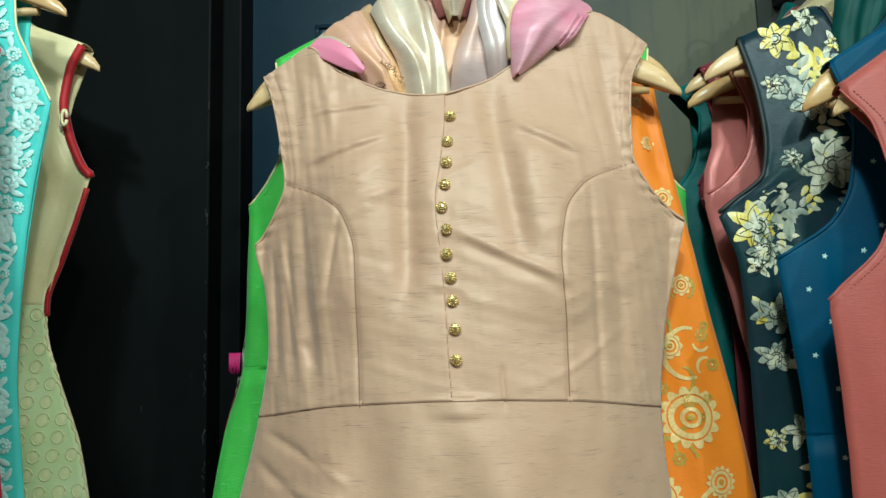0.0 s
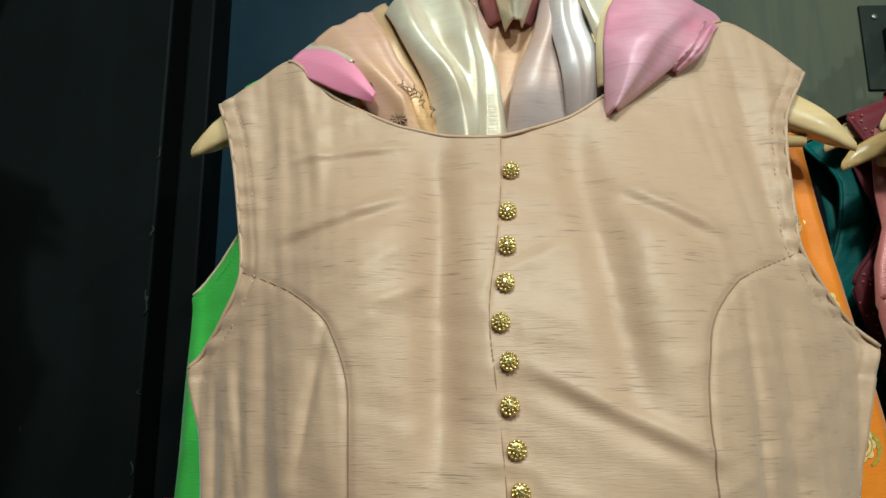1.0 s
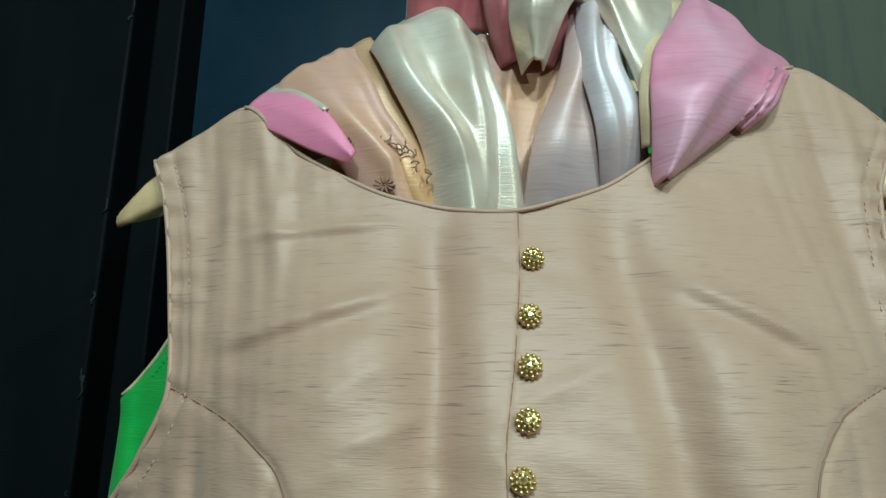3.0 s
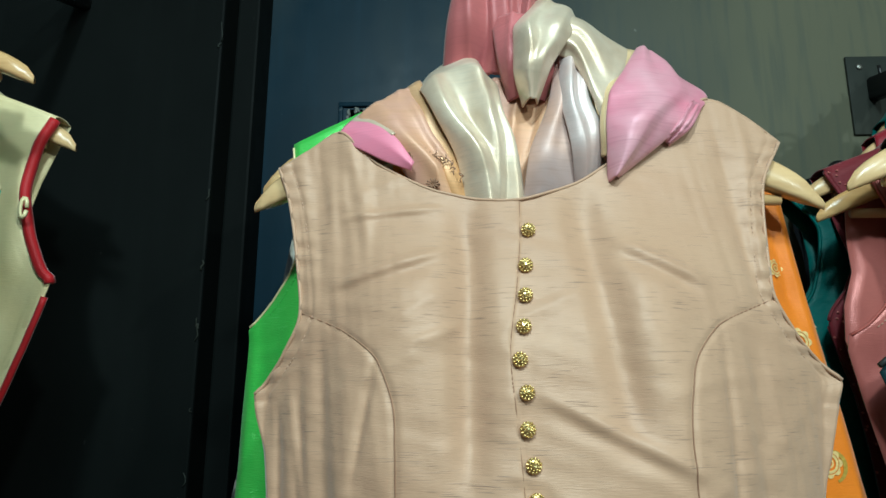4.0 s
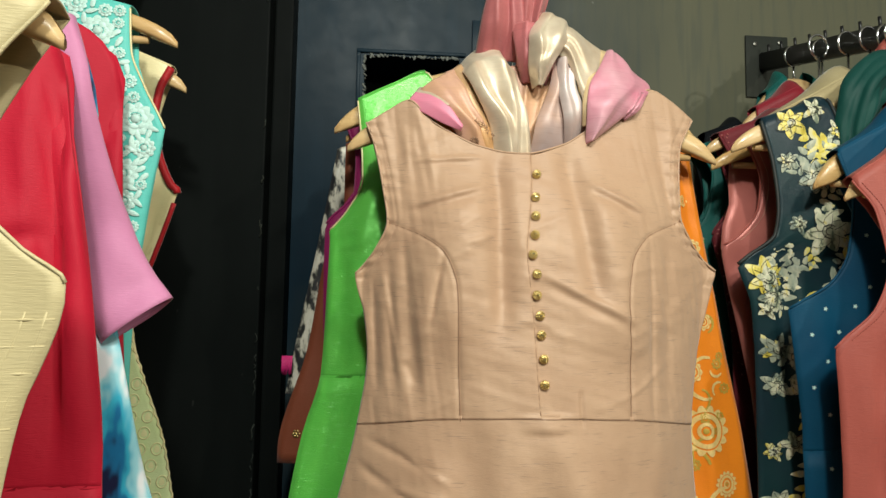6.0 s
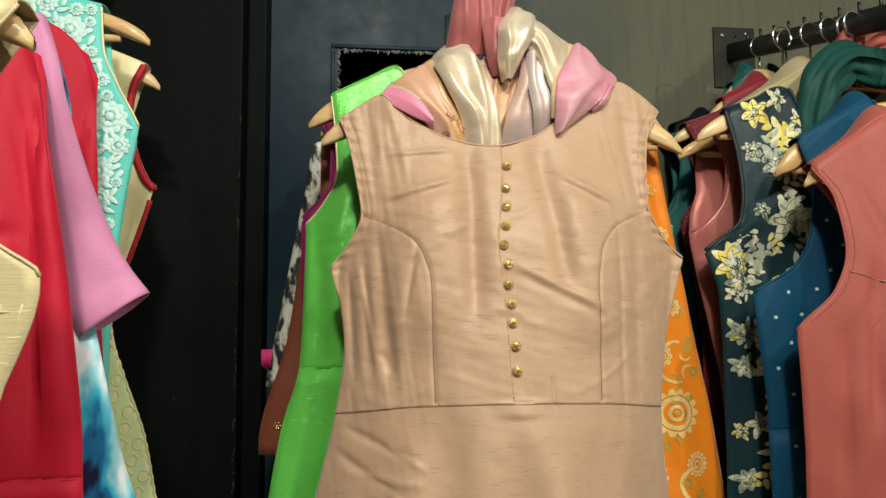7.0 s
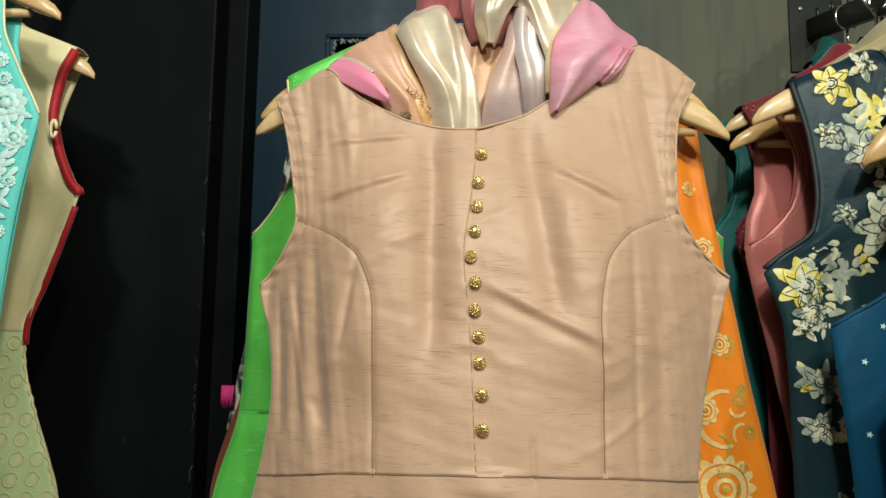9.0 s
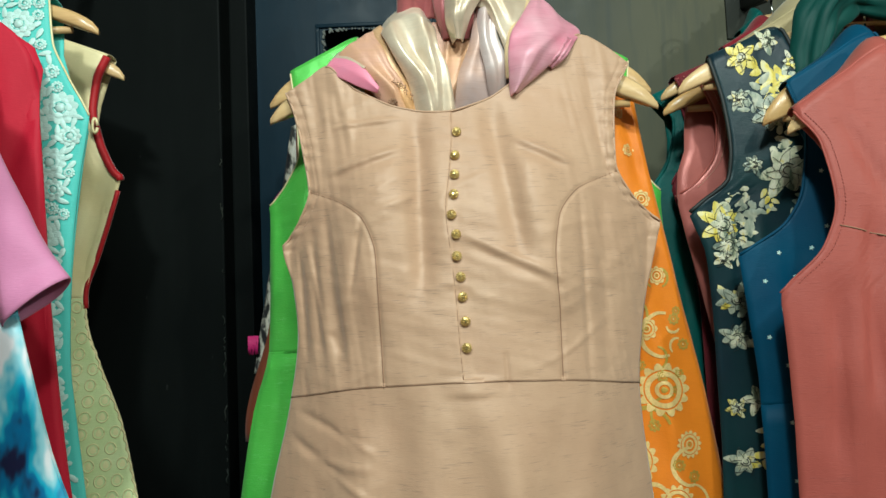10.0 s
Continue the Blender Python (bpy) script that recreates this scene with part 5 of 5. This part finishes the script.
g, ob = hung("salmon_dress", "salmon slub-silk sleeveless dress with curved bust seam", "dress", 0.50, 0.545,
             [(1.273, 0.194), (1.373, 0.196), (1.438, 0.200), (1.446, 0.2015), (1.453, 0.195), (1.491, 0.160), (1.532, 0.148), (1.585, 0.154), (1.618, 0.174)],
             simple_top(1.621, 0.056, 0.27, 0.09), 0.5, SALMON, 0.028, 0.02, 14.0, [(0.38, 1.50, 0.375, 1.36, 0.006, 0.009), (0.41, 1.46, 0.40, 1.33, 0.007, -0.008), (0.345, 1.44, 0.34, 1.30, 0.006, 0.006), (0.43, 1.50, 0.42, 1.36, 0.006, 0.008), (0.36, 1.42, 0.355, 1.28, 0.004, -0.005), (0.37, 1.60, 0.40, 1.53, 0.006, 0.004), (0.45, 1.46, 0.44, 1.30, 0.008, 0.008)], [(1.4, 5, 0.005, 0.8)],
             back_half=[(0.5, 0.29), (1.25, 0.19), (1.38, 0.185), (1.45, 0.140), (1.53, 0.122), (1.58, 0.134), (1.62, 0.168)], trim=SALMON, trim_r=0.0010, arm=1.448, hang=(1.588, 0.176))
bm = bmesh.new()
seam = curve([(0.352, 1.508), (0.385, 1.498), (0.415, 1.486), (0.450, 1.470)])
tube(bm, [g.at(0.353 + 0.097 * k / 30, seam(0.353 + 0.097 * k / 30), 0.0008) for k in range(31)], 0.0006, 5)
part("bust_seam", bm, PEACH_THREAD, ob, "dark curved bust seam")
bm = bmesh.new()
dashes(bm, g.edge(-1, 1.456, 1.616, 80, 0.0012, 0.008), 0.002, 0.0014, 0.0003)
tagged(part("armhole_stitching", bm, SALMON, ob, "self-coloured topstitching"), kind="stuff")


def draped_scarf(name, label, pts, width, material, sides=28):
    """A rolled scarf thrown over a hanger: a tube with deep lengthwise folds."""
    ob = thing(name, pts[0], label, "scarf")
    P = along(pts)
    rows = []
    n = 60
    for j in range(n + 1):
        t = j / n
        c = P(t)
        d = (P(min(1, t + 0.02)) - P(max(0, t - 0.02))).normalized()
        a = (Vector((0, -1, 0)) - d * d.dot(Vector((0, -1, 0)))).normalized()
        b = d.cross(a)
        w = width * (0.75 + 0.35 * math.sin(math.pi * t))
        row = []
        for k in range(sides + 1):
            q = math.tau * k / sides
            r = w * (1 + 0.20 * math.sin(4 * q + 5 * t) + 0.16 * math.sin(9 * q - 7 * t) + 0.25 * noise.noise((q * 2, t * 9, width * 90)))
            row.append(c + a * math.cos(q) * r * 0.7 + b * math.sin(q) * r)
        rows.append(row)
    bm = bmesh.new()
    grid(bm, rows)
    bmesh.ops.remove_doubles(bm, verts=bm.verts, dist=1e-5)
    part("rolled_cloth", bm, material, ob)
    return ob


draped_scarf("green_scarf", "bottle-green scarf thrown over the hanger", [(0.400, 0.650, 1.62), (0.402, 0.645, 1.69), (0.412, 0.64, 1.738), (0.455, 0.65, 1.772), (0.50, 0.65, 1.768), (0.545, 0.64, 1.735), (0.59, 0.63, 1.66)], 0.021, BOTTLE)
draped_scarf("salmon_scarf", "salmon scarf thrown over the next hanger", [(0.47, 0.70, 1.62), (0.475, 0.69, 1.72), (0.49, 0.69, 1.80), (0.53, 0.69, 1.825), (0.56, 0.69, 1.77), (0.565, 0.69, 1.68)], 0.020, SALMON)

# ---- dresses on the left-hand arm ----
LX = -0.60
g, ob = hung("cream_dress", "cream raw-silk dress with red bound armholes and lace skirt", "dress", LX - 0.008, 0.732,
             [(1.311, 0.215), (1.396, 0.186), (1.440, 0.172), (1.475, 0.170), (1.535, 0.190), (1.606, 0.212), (1.614, 0.214), (1.622, 0.206), (1.658, 0.191), (1.70, 0.184), (1.735, 0.188), (1.764, 0.200)],
             simple_top(1.767, 0.036, 0.26, 0.10), 0.6, CREAM, 0.022, 0.016, 15.0, [(-0.42, 1.60, -0.44, 1.50, 0.010, 0.005), (-0.43, 1.70, -0.43, 1.62, 0.008, -0.004)], [(1.47, 7, 0.008, 0.4)],
             trim=RED_TRIM, trim_r=0.005, arm=1.612, seam_z=1.472, skirt_mat=LACE, hang=(1.724, 0.216))
for side in (-1, 1):
    bm = bmesh.new()
    tube(bm, g.edge(side, 1.46, 1.60, 20, 0.0), 0.003, 6)
    part("side_piping", bm, RED_TRIM, ob, "deep red side piping")
for j in range(22):
    for i in range(5):
        z = 1.462 - 0.0185 * j
        x = g.xr(z) - 0.009 - 0.0175 * i - (0.009 if j % 2 else 0)
        bm = bmesh.new()
        tube(bm, [g.at(x + 0.0058 * math.cos(math.tau * k / 12), z + 0.0068 * math.sin(math.tau * k / 12), 0.0010) for k in range(13)], 0.0008, 5)
        ring = part("lace_ring", bm, LACE_GOLD, ob)
        part("ring_filling", patch(g, petal(x, z, 1.57, -0.0045, 0.0045, 0.0036, 8), 0.001), LACE_GOLD, ring)
bm = bmesh.new()
tube(bm, [(-0.416 + 0.003 * math.cos(k * 0.6), 0.716, 1.676 + 0.009 * math.sin(k * 0.6)) for k in range(11)], 0.0018, 6)
part("hanging_loop", bm, CREAM, ob, "folded cream hanging loop")
bm = bmesh.new()
tube(bm, [g.at(g.xr(z) - 0.002 + 0.0022 * abs(math.sin(z * 260)), z, 0.0008) for z in [1.465 - 0.30 * k / 160 for k in range(161)]], 0.0012, 5)
part("scalloped_edge", bm, CREAM, ob, "pale scalloped lace edge")
g, ob = hung("turquoise_dress", "turquoise dress covered with silver-white floral embroidery", "dress", LX - 0.006, 0.640,
             [(1.36, 0.202), (1.402, 0.198), (1.478, 0.200), (1.601, 0.212), (1.655, 0.221), (1.665, 0.2225), (1.676, 0.218), (1.71, 0.200), (1.75, 0.184), (1.797, 0.180)],
             simple_top(1.80, 0.018, 0.30, 0.09), 0.6, TURQ, 0.018, 0.014, 16.0, trim=CREAM, trim_r=0.0012, arm=1.667, hang=(1.738, 0.228))


def stitched_flower(g, ob, cx, cz, r, rng):
    bms = []
    a0 = rng.random() * 6
    for ring, n, r0, r1, w in ((0, 10, 0.46, 1.0, 0.34), (1, 7, 0.26, 0.64, 0.32)):
        for k in range(n):
            bms.append(patch(g, petal(cx, cz, a0 + ring * 0.4 + math.tau * k / n, r0 * r, r1 * r, w * r, 8), 0.0018 + 0.0009 * ring + 0.0003 * (k % 2)))
    fl = part("embroidered_flower", merge(bms), EMBROIDERY, ob)
    bm = bmesh.new()
    blob(bm, g.at(cx, cz, 0.0012), 0.30 * r, 0.5, 2)
    part("flower_centre", bm, EMBROIDERY, fl)
    bm = bmesh.new()
    tube(bm, [g.at(cx + 0.36 * r * math.cos(math.tau * k / 16), cz + 0.36 * r * math.sin(math.tau * k / 16), 0.0022) for k in range(17)], 0.0007, 5)
    part("ring_stitch", bm, TURQ, fl)


rng = random.Random(30)
taken = []
for r_min, r_max, tries in ((0.017, 0.020, 300), (0.010, 0.013, 400), (0.006, 0.008, 600)):
    for k in range(tries):
        z = 1.26 + 0.545 * rng.random()
        r = r_min + (r_max - r_min) * rng.random()
        x = g.xr(z) - 0.010 - 0.085 * rng.random()
        u = (x - g.xl(z)) / (g.xr(z) - g.xl(z))
        if x + 0.85 * r < g.xr(z + 0.3 * r) - 0.004 and z + r < g.top(u) and all(math.hypot(x - a, z - c) > 0.86 * (r + q) for a, c, q in taken):
            taken.append((x, z, r))
            stitched_flower(g, ob, x, z, r, rng)
for k in range(2600):
    z = 1.26 + 0.545 * rng.random()
    x = g.xr(z) - 0.006 - 0.09 * rng.random()
    u = (x - g.xl(z)) / (g.xr(z) - g.xl(z))
    if x + 0.006 < g.xr(z) - 0.003 and z + 0.005 < g.top(u) and all(math.hypot(x - a, z - c) > 0.8 * q + 0.0030 for a, c, q in taken):
        taken.append((x, z, 0.0042))
        part("embroidered_leaf", patch(g, petal(x, z, rng.random() * 6, -0.0066, 0.0070, 0.0032, 8), 0.0024), EMBROIDERY, ob)
g, ob = hung("red_kurta", "bright red crepe kurta with long sleeves", "kurta", LX - 0.012, 0.590, [(1.30, 0.228), (1.396, 0.218), (1.50, 0.210), (1.60, 0.205), (1.668, 0.201), (1.714, 0.195), (1.740, 0.180), (1.752, 0.166), (1.760, 0.148)],
             simple_top(1.762, 0.02, 0.28, 0.08), 0.7, RED, 0.018, 0.014, 17.0, [(-0.41, 1.70, -0.44, 1.60, 0.010, 0.006), (-0.40, 1.58, -0.41, 1.40, 0.008, 0.004)], hang=(1.70, 0.175))


def bell_sleeve(name, parent, spine, material, label):
    """An open flared sleeve along a spine of (place, half-width, half-depth)."""
    P = along([s[0] for s in spine])
    W = curve([(k / (len(spine) - 1), s[1]) for k, s in enumerate(spine)])
    T = curve([(k / (len(spine) - 1), s[2]) for k, s in enumerate(spine)])
    rows = []
    for j in range(41):
        t = j / 40
        c = P(t)
        d = (P(min(1, t + 0.03)) - P(max(0, t - 0.03))).normalized()
        b = d.cross(Vector((0, -1, 0))).normalized()
        row = []
        for k in range(41):
            q = math.tau * k / 40
            row.append(c + b * math.cos(q) * W(t) + Vector((0, -1, 0)) * math.sin(q) * T(t) + Vector((0, 0.004 * noise.noise((q, t * 4, 2.0)), 0)))
        rows.append(row)
    bm = bmesh.new()
    grid(bm, rows)
    bmesh.ops.remove_doubles(bm, verts=bm.verts, dist=1e-5)
    return part(name, bm, material, parent, label, thick=0.0012)


g, ob = hung("pink_kurta", "orchid-pink kurta with wide bell sleeves", "kurta", LX, 0.500, [(1.30, 0.16), (1.50, 0.17), (1.62, 0.172), (1.68, 0.17), (1.712, 0.165)],
             simple_top(1.714, 0.02, 0.26, 0.08), 0.8, PINK, 0.016, 0.014, 18.0, hang=(1.69, 0.17))
bell_sleeve("bell_sleeve", ob, [((-0.413, 0.452, 1.706), 0.012, 0.009), ((-0.393, 0.446, 1.656), 0.009, 0.008), ((-0.386, 0.468, 1.589), 0.014, 0.010), ((-0.379, 0.484, 1.535), 0.022, 0.012), ((-0.367, 0.484, 1.492), 0.031, 0.014), ((-0.350, 0.482, 1.467), 0.033, 0.018)], PINK, "flared pink sleeve with open cuff")
hung("blue_printed_kurta", "blue watercolour-printed satin kurta", "kurta", LX, 0.478, [(1.24, 0.300), (1.346, 0.262), (1.439, 0.240), (1.502, 0.226), (1.588, 0.211), (1.654, 0.201), (1.69, 0.190)],
     simple_top(1.692, 0.02, 0.26, 0.08), 0.7, WATER, 0.014, 0.012, 19.0, seam_z=1.455, trim=INK, trim_r=0.001, hang=(1.67, 0.18))
g, ob = hung("red_dress", "bright red crepe dress with a gathered lower tier", "dress", LX, 0.405, [(1.20, 0.300), (1.354, 0.256), (1.36, 0.256), (1.462, 0.246), (1.576, 0.228), (1.64, 0.214), (1.671, 0.206), (1.69, 0.17)],
             simple_top(1.692, 0.02, 0.26, 0.08), 0.8, RED, 0.022, 0.016, 20.0, [(-0.40, 1.62, -0.38, 1.40, 0.008, 0.007), (-0.42, 1.55, -0.41, 1.36, 0.010, -0.006), (-0.40, 1.53, -0.43, 1.51, 0.006, 0.006), (-0.392, 1.67, -0.376, 1.42, 0.005, 0.009), (-0.378, 1.60, -0.362, 1.38, 0.005, -0.007), (-0.405, 1.64, -0.392, 1.40, 0.006, -0.009)], [(1.36, 12, 0.006, 0.2)],
             seam_z=1.352, hang=(1.665, 0.19))
g, ob = hung("cream_tucked_dress", "cream tucked-silk sleeveless dress at the end of the arm", "dress", -0.49, 0.185,
             [(1.30, 0.180), (1.437, 0.194), (1.464, 0.204), (1.482, 0.2085), (1.491, 0.2085), (1.496, 0.203), (1.504, 0.191), (1.53, 0.172), (1.57, 0.172), (1.610, 0.194)],
             simple_top(1.612, 0.03, 0.26, 0.08), 0.7, CREAM_PLAIN, 0.022, 0.012, 21.0, trim=CREAM_PLAIN, trim_r=0.0009, arm=1.490, hang=(1.566, 0.197), back_half=[(0.7, 0.28), (1.30, 0.18), (1.46, 0.18), (1.52, 0.162), (1.57, 0.168), (1.610, 0.192)])
for k in range(9):
    bm = bmesh.new()
    tube(bm, [g.at(g.xr(z) - 0.006 - 0.0085 * k, z, 0.0001) for z in [1.30 + 0.178 * q / 24 for q in range(25)]], 0.0008, 4)
    part("upright_tuck", bm, CREAM_PLAIN, ob)
for k in range(14):
    z = 1.475 - 0.011 * k
    bm = bmesh.new()
    tube(bm, [g.at(g.xr(z) - 0.002 - 0.09 * q / 12, z - 0.002 * q / 12, 0.0001) for q in range(13)], 0.0008, 4)
    part("pin_tuck", bm, CREAM_PLAIN, ob)
